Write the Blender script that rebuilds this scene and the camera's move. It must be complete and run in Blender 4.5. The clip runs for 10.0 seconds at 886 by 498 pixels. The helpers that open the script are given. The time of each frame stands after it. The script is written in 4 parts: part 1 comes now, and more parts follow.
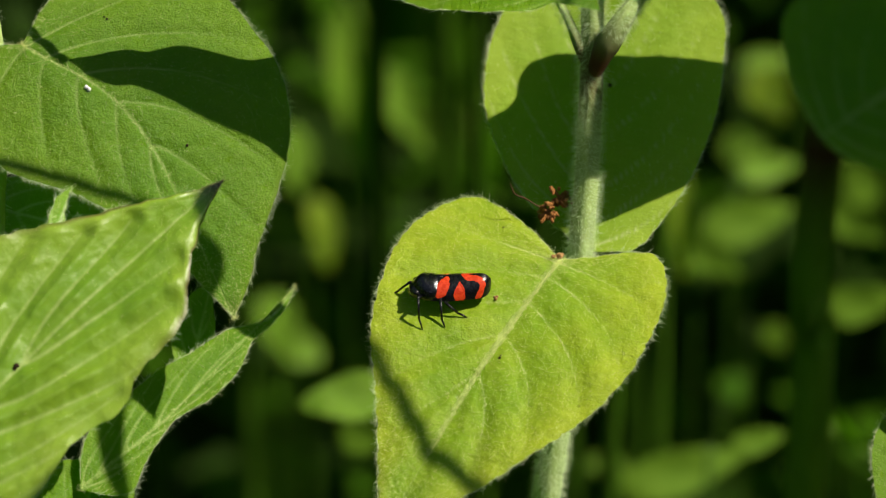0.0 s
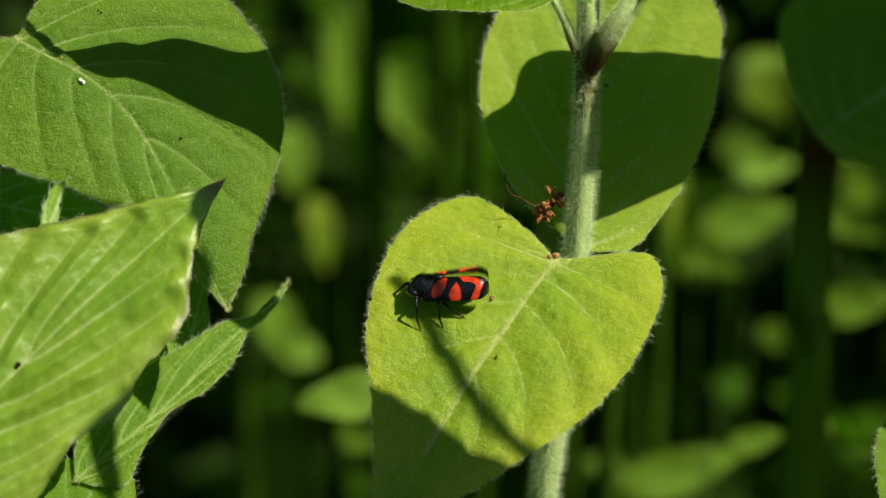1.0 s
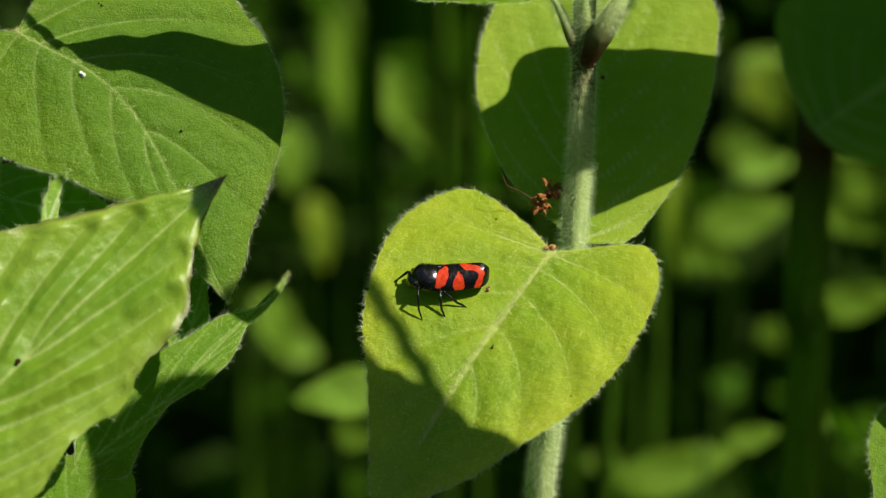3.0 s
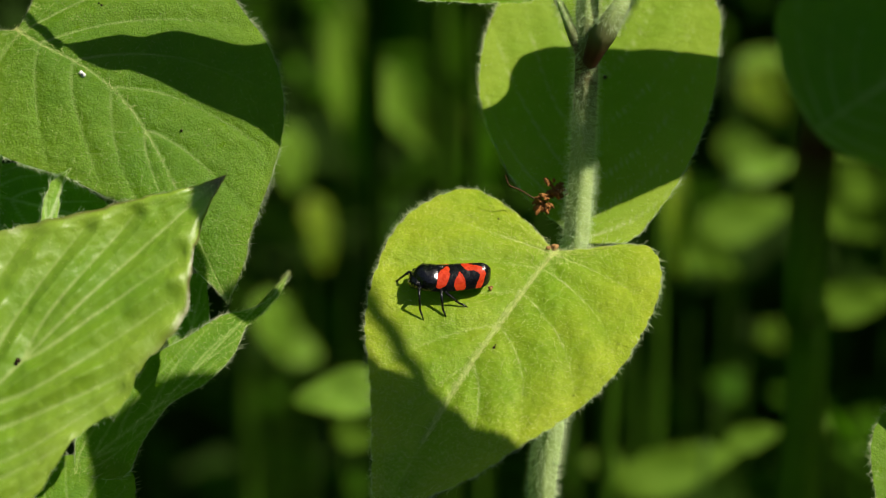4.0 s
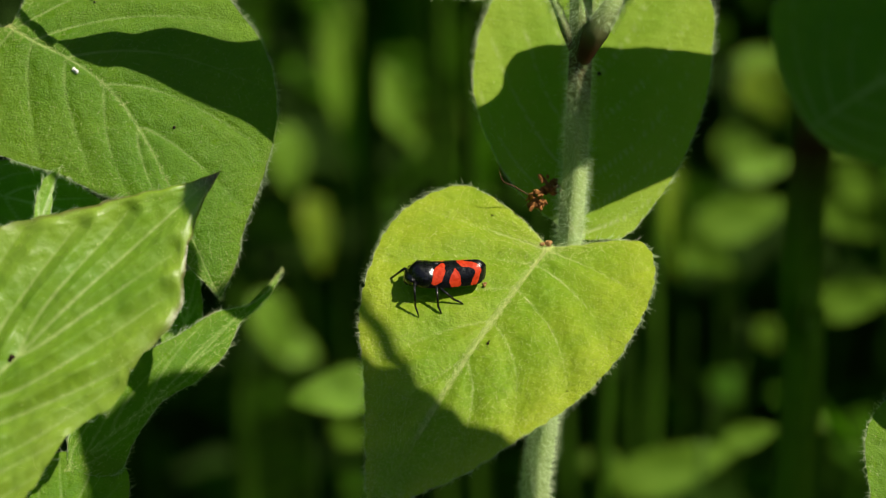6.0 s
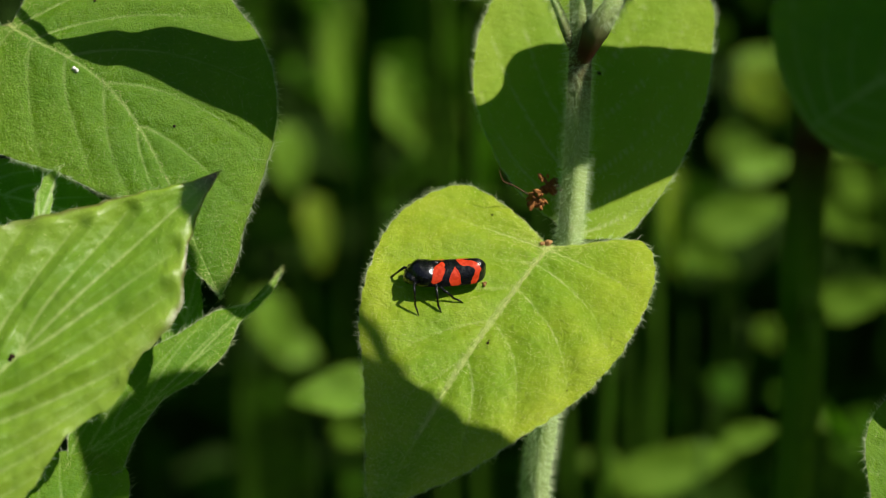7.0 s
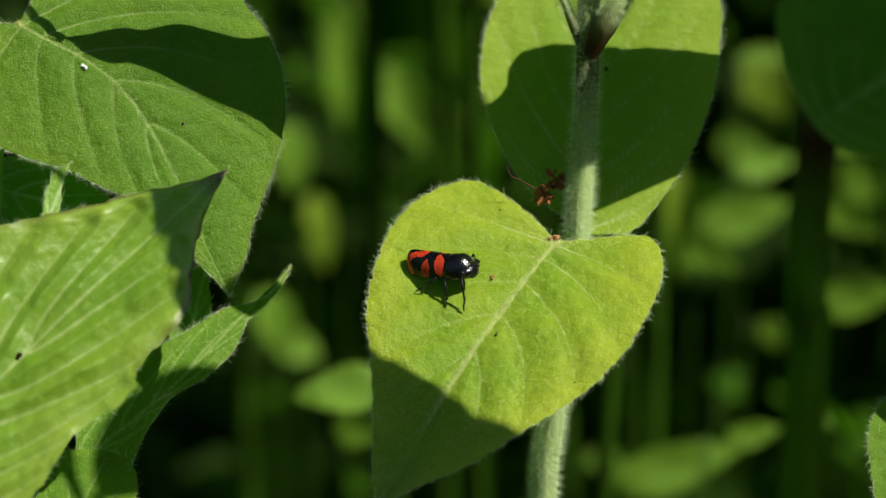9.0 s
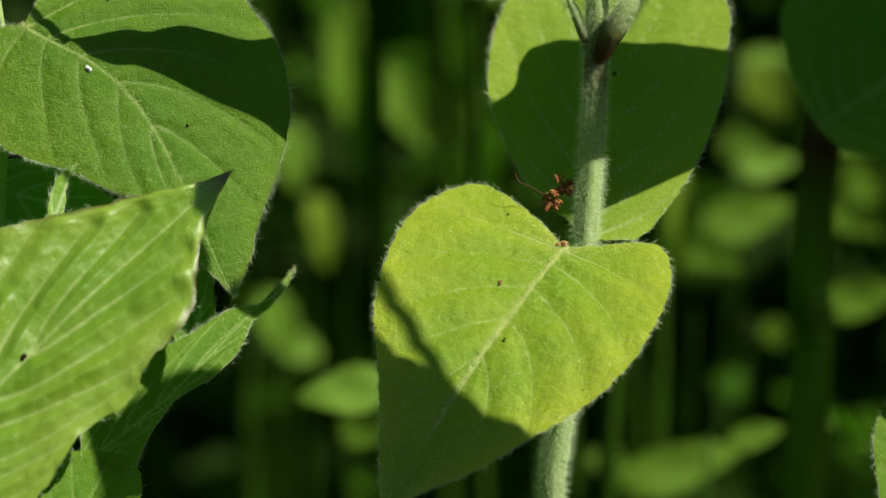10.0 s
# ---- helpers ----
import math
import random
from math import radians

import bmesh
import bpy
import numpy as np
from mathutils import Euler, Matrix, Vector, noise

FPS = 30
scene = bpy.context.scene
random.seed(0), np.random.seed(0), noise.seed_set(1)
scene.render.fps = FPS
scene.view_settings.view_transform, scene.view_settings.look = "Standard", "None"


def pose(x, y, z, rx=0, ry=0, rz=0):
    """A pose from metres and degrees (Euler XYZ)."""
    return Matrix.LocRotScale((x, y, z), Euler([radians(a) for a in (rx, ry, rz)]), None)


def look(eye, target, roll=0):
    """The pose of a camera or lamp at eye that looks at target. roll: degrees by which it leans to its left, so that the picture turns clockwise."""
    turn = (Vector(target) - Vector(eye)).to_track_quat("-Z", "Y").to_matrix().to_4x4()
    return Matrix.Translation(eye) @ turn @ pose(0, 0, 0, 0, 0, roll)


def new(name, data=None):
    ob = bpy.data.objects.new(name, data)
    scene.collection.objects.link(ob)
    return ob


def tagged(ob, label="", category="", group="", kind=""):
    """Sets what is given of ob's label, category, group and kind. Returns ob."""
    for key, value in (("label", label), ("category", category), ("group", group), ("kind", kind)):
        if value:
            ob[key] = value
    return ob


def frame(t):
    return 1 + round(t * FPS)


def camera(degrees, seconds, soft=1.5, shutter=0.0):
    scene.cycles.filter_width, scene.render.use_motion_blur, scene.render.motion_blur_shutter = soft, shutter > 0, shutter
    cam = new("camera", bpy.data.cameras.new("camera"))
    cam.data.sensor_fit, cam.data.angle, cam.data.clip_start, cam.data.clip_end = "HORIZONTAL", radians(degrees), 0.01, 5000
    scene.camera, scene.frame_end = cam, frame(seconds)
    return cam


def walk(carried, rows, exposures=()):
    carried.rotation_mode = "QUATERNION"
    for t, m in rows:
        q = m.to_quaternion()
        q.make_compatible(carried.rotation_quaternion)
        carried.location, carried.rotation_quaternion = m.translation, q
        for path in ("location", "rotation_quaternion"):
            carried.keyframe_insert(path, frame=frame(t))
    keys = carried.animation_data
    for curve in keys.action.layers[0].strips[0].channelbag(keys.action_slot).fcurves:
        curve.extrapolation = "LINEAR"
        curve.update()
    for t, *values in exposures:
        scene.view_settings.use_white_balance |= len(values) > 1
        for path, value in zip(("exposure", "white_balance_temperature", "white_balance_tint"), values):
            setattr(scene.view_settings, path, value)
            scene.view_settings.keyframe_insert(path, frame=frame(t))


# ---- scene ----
# The place: sunlit undergrowth about half a metre high, seen through a long close-up lens.
# Small things are given in millimetres: right, up and towards the lens from the middle of the subject.
cam = camera(16, 10.0, soft=1.1, shutter=0.5)
MID = Vector((0.0, 0.0, 0.45))
TILT = radians(25)
RIGHT = Vector((1, 0, 0))
UP = Vector((0, math.sin(TILT), math.cos(TILT)))
NEAR = Vector((0, -math.cos(TILT), math.sin(TILT)))
REACH = 420.0


def way(v):
    return RIGHT * v[0] + UP * v[1] + NEAR * v[2]


def site(x, up, near):
    return MID + 0.001 * way((x, up, near))


# seconds, sideways mm, upwards mm, turn to the right, turn up (degrees)
DRIFT = [
    (0, -1.63, 2.44, -0.020, -0.109),
    (0.5, -2.08, 1.93, 0.026, -0.084),
    (1, -1.31, 2.13, -0.004, -0.092),
    (1.5, -0.96, 2.42, -0.026, -0.106),
    (2, -1.46, 1.91, 0.002, -0.093),
    (2.5, -0.88, 0.98, -0.001, -0.053),
    (4, -0.72, 0.78, -0.008, -0.034),
    (4.5, -0.97, 0.58, 0.004, -0.026),
    (5, -0.80, 0.23, 0.034, -0.007),
    (5.5, -0.00, 0.19, -0.000, -0.004),
    (7, -0.00, 0.00, -0.000, 0.000),
    (7.5, -0.36, 0.00, 0.005, 0.000),
    (8, -0.36, -0.25, -0.010, 0.011),
    (8.5, -0.52, -0.45, -0.008, 0.013),
    (9, -0.89, -0.54, -0.003, 0.020),
    (9.5, -1.31, -0.41, -0.012, 0.010),
    (10, -1.67, -0.03, 0.005, -0.011),
]


def camera_pose(x, up, turn, lift):
    eye = site(x, up, REACH)
    aim = -NEAR + math.tan(radians(turn)) * RIGHT + math.tan(radians(lift)) * UP
    return look(eye, eye + aim)


walk(cam, [(t, camera_pose(x, u, a, b)) for t, x, u, a, b in DRIFT], [(0, 0.51, 7150, 10), (5.5, 0.44, 7100, 10), (7.0, 0.43, 6750, 10), (10, 0.42, 6650, 10)])
cam.data.dof.use_dof = True
cam.data.dof.focus_distance = 0.418
cam.data.dof.aperture_fstop = 18.5

# ---- light ----
SUN = way((0.56, 0.665, 0.495)).normalized()
world = bpy.data.worlds.new("sky")
scene.world = world
world.use_nodes = True
sky = world.node_tree.nodes.new("ShaderNodeTexSky")
sky.sky_type = "NISHITA"
sky.sun_disc = False
sky.sun_elevation = math.asin(SUN.z)
sky.sun_rotation = math.atan2(SUN.x, SUN.y)
background = world.node_tree.nodes["Background"]
world.node_tree.links.new(sky.outputs[0], background.inputs[0])
background.inputs[1].default_value = 0.06
lamp = bpy.data.lights.new("sun", "SUN")
lamp.energy, lamp.angle, lamp.color = 5.0, radians(0.53), (1.0, 0.96, 0.88)
sun = new("sun", lamp)
sun.matrix_world = look(MID + SUN * 3, MID)


# ---- materials ----
def nodes_of(name):
    m = bpy.data.materials.new(name)
    m.use_nodes = True
    nt = m.node_tree
    for n in list(nt.nodes):
        nt.nodes.remove(n)
    out = nt.nodes.new("ShaderNodeOutputMaterial")
    return m, nt, out


def put(nt, kind, **values):
    n = nt.nodes.new("ShaderNode" + kind)
    for key, v in values.items():
        n.inputs[key.replace("_", " ")].default_value = v
    return n


def blend(nt, fac, a, b, mode="MIX"):
    n = nt.nodes.new("ShaderNodeMix")
    n.data_type, n.blend_type = "RGBA", mode
    for sock, v in ((n.inputs[0], fac), (n.inputs[6], a), (n.inputs[7], b)):
        if isinstance(v, bpy.types.NodeSocket):
            nt.links.new(v, sock)
        else:
            sock.default_value = v if not isinstance(v, tuple) else (*v, 1)
    return n.outputs[2]


def ramp(nt, sock, lo, hi, a=0.0, b=1.0):
    n = nt.nodes.new("ShaderNodeMapRange")
    nt.links.new(sock, n.inputs[0])
    n.inputs[1].default_value, n.inputs[2].default_value = lo, hi
    n.inputs[3].default_value, n.inputs[4].default_value = a, b
    return n.outputs[0]


def grain(nt, scale, detail=3.0, rough=0.55, stretch=None):
    co = nt.nodes.new("ShaderNodeTexCoord").outputs["Object"]
    if stretch:
        mp = nt.nodes.new("ShaderNodeMapping")
        mp.inputs["Scale"].default_value = stretch
        nt.links.new(co, mp.inputs[0])
        co = mp.outputs[0]
    n = put(nt, "TexNoise", Scale=scale, Detail=detail, Roughness=rough)
    nt.links.new(co, n.inputs["Vector"])
    return n.outputs["Fac"]


def leaf_material(name, dark, light, vein, through_colour, share=0.33, gloss=0.42, relief=0.45, sheen=0.3, mottle=1.0):
    m, nt, out = nodes_of(name)
    large, mid, fine = grain(nt, 90, 3), grain(nt, 520, 4), grain(nt, 3600, 3, 0.7)
    crease_tone = grain(nt, 800, 3, 0.6, (1.0, 0.25, 1.0))
    att = nt.nodes.new("ShaderNodeAttribute")
    att.attribute_name = "vein"
    brown = nt.nodes.new("ShaderNodeAttribute")
    brown.attribute_name = "dry"
    info = nt.nodes.new("ShaderNodeObjectInfo")
    margin = nt.nodes.new("ShaderNodeAttribute")
    margin.attribute_name = "margin"
    col = blend(nt, ramp(nt, large, 0.32, 0.68, 0.0, 0.45), dark, light)
    col = blend(nt, ramp(nt, margin.outputs["Fac"], 0.15, 1.0, 0.0, 0.8), col, light)
    col = blend(nt, ramp(nt, mid, 0.35, 0.75, 0.0, 0.3 * mottle), col, tuple(0.6 * c for c in dark))
    pale = (vein[0] * 0.9, vein[1] * 0.9, vein[2] * 0.35)
    col = blend(nt, ramp(nt, crease_tone, 0.5, 0.75, 0.0, 0.16 * mottle), col, pale)
    col = blend(nt, ramp(nt, fine, 0.5, 0.75, 0.0, 0.28 * mottle), col, pale)
    col = blend(nt, ramp(nt, fine, 0.3, 0.48, 0.25 * mottle, 0.0), col, tuple(0.55 * c for c in dark))
    col = blend(nt, ramp(nt, info.outputs["Random"], 0, 1, 0.0, 0.25), col, dark)
    col = blend(nt, ramp(nt, att.outputs["Fac"], 0.1, 1.0, 0.0, 0.9), col, vein)
    col = blend(nt, brown.outputs["Fac"], col, (0.10, 0.055, 0.03))
    bump = put(nt, "Bump", Strength=relief, Distance=0.00025)
    nt.links.new(fine, bump.inputs["Height"])
    bump2 = put(nt, "Bump", Strength=relief, Distance=0.00045)
    nt.links.new(mid, bump2.inputs["Height"])
    nt.links.new(bump.outputs[0], bump2.inputs["Normal"])
    crease = grain(nt, 1000, 3, 0.6, (1.0, 0.3, 1.0))
    bump3 = put(nt, "Bump", Strength=relief, Distance=0.0003)
    nt.links.new(crease, bump3.inputs["Height"])
    nt.links.new(bump2.outputs[0], bump3.inputs["Normal"])
    cells = put(nt, "TexVoronoi", Scale=1900)
    cells.feature = "DISTANCE_TO_EDGE"
    nt.links.new(nt.nodes.new("ShaderNodeTexCoord").outputs["Object"], cells.inputs["Vector"])
    bump4 = put(nt, "Bump", Strength=0.35 * relief, Distance=0.0001)
    nt.links.new(ramp(nt, cells.outputs["Distance"], 0.0, 0.25), bump4.inputs["Height"])
    nt.links.new(bump3.outputs[0], bump4.inputs["Normal"])
    bump3 = bump4
    p = put(nt, "BsdfPrincipled", Roughness=gloss)
    p.inputs["Specular IOR Level"].default_value = sheen
    nt.links.new(col, p.inputs["Base Color"])
    nt.links.new(ramp(nt, mid, 0.3, 0.7, gloss - 0.08, gloss + 0.14), p.inputs["Roughness"])
    nt.links.new(bump3.outputs[0], p.inputs["Normal"])
    tr = put(nt, "BsdfTranslucent")
    tcol = blend(nt, ramp(nt, att.outputs["Fac"], 0.1, 1.0, 0.0, 0.5), through_colour, tuple(0.5 * c for c in through_colour))
    tcol = blend(nt, brown.outputs["Fac"], tcol, (0.03, 0.015, 0.008))
    nt.links.new(tcol, tr.inputs[0])
    mx = put(nt, "MixShader", Fac=share)
    nt.links.new(p.outputs[0], mx.inputs[1])
    nt.links.new(tr.outputs[0], mx.inputs[2])
    nt.links.new(mx.outputs[0], out.inputs[0])
    return m


LIME = leaf_material("yellow_green_leaf", (0.170, 0.335, 0.010), (0.49, 0.56, 0.038), (0.70, 0.76, 0.36), (0.22, 0.54, 0.002), 0.37, 0.42, 0.6)
GREEN = leaf_material("green_leaf", (0.084, 0.222, 0.003), (0.165, 0.315, 0.007), (0.34, 0.48, 0.13), (0.095, 0.40, 0.001), 0.40, 0.34, 0.8, 0.3)
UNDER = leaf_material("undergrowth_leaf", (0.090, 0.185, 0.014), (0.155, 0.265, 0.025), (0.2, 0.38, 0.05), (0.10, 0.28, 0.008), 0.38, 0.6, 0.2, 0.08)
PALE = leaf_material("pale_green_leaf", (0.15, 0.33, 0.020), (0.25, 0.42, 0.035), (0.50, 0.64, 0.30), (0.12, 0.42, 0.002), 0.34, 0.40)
# leaf green darkened so that undergrowth looks shaded
SHADED_LEAF = leaf_material("shade_darkened_leaf", (0.035, 0.115, 0.004), (0.07, 0.17, 0.006), (0.14, 0.26, 0.04), (0.06, 0.24, 0.003), 0.38, 0.6, 0.2, 0.08)
FRONT = leaf_material("pale_glossy_leaf", (0.160, 0.335, 0.016), (0.32, 0.47, 0.045), (0.44, 0.58, 0.17), (0.15, 0.44, 0.003), 0.36, 0.36, 0.2, 0.9, 0.3)
FRESH = leaf_material("fresh_green_leaf", (0.205, 0.37, 0.024), (0.40, 0.53, 0.060), (0.56, 0.66, 0.26), (0.23, 0.56, 0.001), 0.44, 0.5, 0.4, 0.15, 0.7)


def stem_material(name, a, b, streak):
    m, nt, out = nodes_of(name)
    lines, fine = grain(nt, 900, 3, 0.6, (1, 1, 0.06)), grain(nt, 300, 4)
    col = blend(nt, ramp(nt, lines, 0.35, 0.65), a, b)
    col = blend(nt, ramp(nt, fine, 0.45, 0.75, 0, 0.5), col, streak)
    tint = nt.nodes.new("ShaderNodeAttribute")
    tint.attribute_name = "dry"
    col = blend(nt, tint.outputs["Fac"], col, (0.085, 0.028, 0.014))
    bump = put(nt, "Bump", Strength=0.4, Distance=0.0004)
    nt.links.new(lines, bump.inputs["Height"])
    p = put(nt, "BsdfPrincipled", Roughness=0.5)
    p.inputs["Specular IOR Level"].default_value = 0.2
    nt.links.new(col, p.inputs["Base Color"])
    nt.links.new(bump.outputs[0], p.inputs["Normal"])
    p.inputs["Subsurface Weight"].default_value = 0.3
    p.inputs["Subsurface Radius"].default_value = (0.001, 0.0015, 0.0004)
    tr = put(nt, "BsdfTranslucent")
    nt.links.new(col, tr.inputs[0])
    mx = put(nt, "MixShader", Fac=0.22)
    nt.links.new(p.outputs[0], mx.inputs[1])
    nt.links.new(tr.outputs[0], mx.inputs[2])
    nt.links.new(mx.outputs[0], out.inputs[0])
    return m


STEM = stem_material("green_stem", (0.34, 0.46, 0.16), (0.45, 0.57, 0.24), (0.28, 0.40, 0.12))
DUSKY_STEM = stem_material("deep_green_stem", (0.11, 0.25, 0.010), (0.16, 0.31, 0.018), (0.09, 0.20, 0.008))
# stem green taken down almost to black, with the undergrowth's shade in the colour
SHADED_STEM = stem_material("shade_darkened_stem", (0.026, 0.078, 0.003), (0.042, 0.105, 0.006), (0.022, 0.058, 0.003))


def hair_material(name, a, b, rough, share):
    m, nt, out = nodes_of(name)
    p = put(nt, "BsdfPrincipled", Roughness=rough)
    tone = grain(nt, 400, 2)
    nt.links.new(blend(nt, ramp(nt, tone, 0.3, 0.7), a, b), p.inputs["Base Color"])
    tr = put(nt, "BsdfTranslucent", Color=(*b, 1))
    mx = put(nt, "MixShader", Fac=share)
    nt.links.new(p.outputs[0], mx.inputs[1])
    nt.links.new(tr.outputs[0], mx.inputs[2])
    nt.links.new(mx.outputs[0], out.inputs[0])
    return m


HAIR = hair_material("pale_hair", (0.82, 0.96, 0.66), (0.90, 1.0, 0.72), 0.18, 0.6)
NAP = hair_material("short_pale_nap", (0.88, 0.96, 0.42), (0.94, 1.0, 0.50), 0.3, 0.4)


def shell_material(name, base, rough, coat):
    m, nt, out = nodes_of(name)
    fine = grain(nt, 2200, 3)
    pits = put(nt, "TexVoronoi", Scale=7000)
    nt.links.new(nt.nodes.new("ShaderNodeTexCoord").outputs["Object"], pits.inputs["Vector"])
    bump = put(nt, "Bump", Strength=0.3, Distance=0.00006)
    nt.links.new(pits.outputs["Distance"], bump.inputs["Height"])
    dents = put(nt, "Bump", Strength=0.4, Distance=0.0002)
    nt.links.new(grain(nt, 1300, 2), dents.inputs["Height"])
    nt.links.new(bump.outputs[0], dents.inputs["Normal"])
    bump = dents
    p = put(nt, "BsdfPrincipled", Roughness=rough)
    p.inputs["Coat Weight"].default_value = coat
    p.inputs["Coat Roughness"].default_value = 0.17
    nt.links.new(bump.outputs[0], p.inputs["Coat Normal"])
    spot = nt.nodes.new("ShaderNodeAttribute")
    spot.attribute_name = "red"
    red = blend(nt, ramp(nt, fine, 0.35, 0.7), (0.42, 0.030, 0.010), (0.58, 0.050, 0.013))
    nt.links.new(blend(nt, ramp(nt, spot.outputs["Fac"], 0.44, 0.56), base, red), p.inputs["Base Color"])
    nt.links.new(ramp(nt, fine, 0.3, 0.7, rough - 0.06, rough + 0.1), p.inputs["Roughness"])
    p.inputs["Specular IOR Level"].default_value = 0.25
    nt.links.new(bump.outputs[0], p.inputs["Normal"])
    nt.links.new(p.outputs[0], out.inputs[0])
    return m


SHELL = shell_material("black_shell", (0.003, 0.003, 0.004), 0.22, 0.8)
WING_CASE = shell_material("red_and_black_wing_case", (0.003, 0.003, 0.004), 0.26, 0.35)


def plain(name, a, b, scale, rough):
    m, nt, out = nodes_of(name)
    p = put(nt, "BsdfPrincipled", Roughness=rough)
    n, f = grain(nt, scale, 5), grain(nt, scale * 7, 3)
    col = blend(nt, ramp(nt, n, 0.35, 0.65), a, b)
    nt.links.new(blend(nt, ramp(nt, f, 0.4, 0.7, 0, 0.5), col, tuple(0.5 * c for c in a)), p.inputs["Base Color"])
    p.inputs["Specular IOR Level"].default_value = 0.08
    bump = put(nt, "Bump", Strength=0.6, Distance=0.3 / scale)
    nt.links.new(f, bump.inputs["Height"])
    nt.links.new(bump.outputs[0], p.inputs["Normal"])
    nt.links.new(p.outputs[0], out.inputs[0])
    return m


# greenish near-black: the shade below the plants is put into the soil colour
SOIL = plain("shade_darkened_soil", (0.010, 0.024, 0.003), (0.018, 0.045, 0.004), 12, 0.95)
# for the unseen ring; light enough to bounce green onto the plants
WOOD = plain("unseen_foliage", (0.04, 0.10, 0.008), (0.08, 0.16, 0.014), 1.5, 0.9)
HUSK = plain("dry_brown_husk", (0.20, 0.075, 0.022), (0.40, 0.18, 0.06), 900, 0.7)
CRUMB = plain("brown_crumb", (0.24, 0.12, 0.04), (0.42, 0.25, 0.11), 2500, 0.7)
SPECK = plain("dark_speck", (0.015, 0.010, 0.006), (0.05, 0.03, 0.015), 2500, 0.7)
GRIT = plain("white_grit", (0.75, 0.75, 0.72), (0.85, 0.85, 0.82), 2500, 0.5)


# ---- building tools ----
def mesh_object(name, verts, faces, material, parent=None, label="", smooth=True):
    me = bpy.data.meshes.new(name)
    me.from_pydata([tuple(v) for v in verts], [], [tuple(f) for f in faces])
    me.materials.append(material)
    if smooth:
        me.shade_smooth()
    ob = new(name, me)
    ob.parent = parent
    if label:
        ob["label"] = label
    return ob


def attribute(ob, name, values):
    a = ob.data.attributes.new(name, "FLOAT", "POINT")
    a.data.foreach_set("value", np.asarray(values, dtype=np.float32))


def part(name, bm, material, parent, label=""):
    me = bpy.data.meshes.new(name)
    bm.to_mesh(me)
    bm.free()
    me.materials.append(material)
    me.shade_smooth()
    ob = new(name, me)
    ob.parent = parent
    if label:
        ob["label"] = label
    return ob


def spline(knots, count):
    """A smooth curve through the knots, evenly spaced."""
    k = np.array(knots, float)
    k = np.vstack([2 * k[0] - k[1], k, 2 * k[-1] - k[-2]])
    out = []
    for i in range(1, len(k) - 2):
        u = np.linspace(0, 1, 24, endpoint=False)[:, None]
        p0, p1, p2, p3 = k[i - 1], k[i], k[i + 1], k[i + 2]
        out.append(0.5 * (2 * p1 + (p2 - p0) * u + (2 * p0 - 5 * p1 + 4 * p2 - p3) * u ** 2 + (3 * p1 - p0 - 3 * p2 + p3) * u ** 3))
    out = np.vstack([*out, k[-2][None]])
    run = np.concatenate([[0], np.cumsum(np.linalg.norm(np.diff(out, axis=0), axis=1))])
    at = np.linspace(0, run[-1], count)
    return np.stack([np.interp(at, run, out[:, i]) for i in range(out.shape[1])], 1)


def spikes(name, roots, dirs, lengths, width, parent, material=None):
    """Many fine hairs in one mesh: three-sided, tapering, slightly bent."""
    n = len(roots)
    rng = np.random.default_rng(n)
    d = dirs / np.maximum(np.linalg.norm(dirs, axis=1, keepdims=True), 1e-9)
    side = np.cross(d, rng.normal(size=(n, 3)))
    side /= np.maximum(np.linalg.norm(side, axis=1, keepdims=True), 1e-9)
    other = np.cross(d, side)
    bend = rng.normal(size=(n, 3)) * 0.18
    ln = lengths[:, None]
    verts = np.empty((n, 7, 3))
    for j in range(3):
        ring = math.cos(j * 2.094) * side + math.sin(j * 2.094) * other
        verts[:, j] = roots + ring * width
        verts[:, 3 + j] = roots + d * ln * 0.55 + bend * ln * 0.25 + ring * width * 0.6
    verts[:, 6] = roots + d * ln + bend * ln
    faces = []
    for i in range(n):
        b = 7 * i
        for j in range(3):
            k = (j + 1) % 3
            faces.append((b + j, b + k, b + 3 + k, b + 3 + j))
            faces.append((b + 3 + j, b + 3 + k, b + 6))
    ob = mesh_object(name, verts.reshape(-1, 3), faces, material or HAIR, parent, "fine pale hairs")
    ob["kind"] = "stuff"
    return ob


def plant(name, x, y, label, group="", root=0.0):
    base = new(name)
    base.empty_display_size = 0.02
    base.location = (x, y, root)
    return tagged(base, label, "plant", group)


def seat(owner, place, along, normal):
    """The pose, in its plant's space, of a leaf at that place."""
    a = way(along).normalized()
    n = (way(normal) - a * way(normal).dot(a)).normalized()
    b = n.cross(a)
    m = Matrix((a, b, n)).transposed().to_4x4()
    m.translation = site(*place) - owner.location
    return m


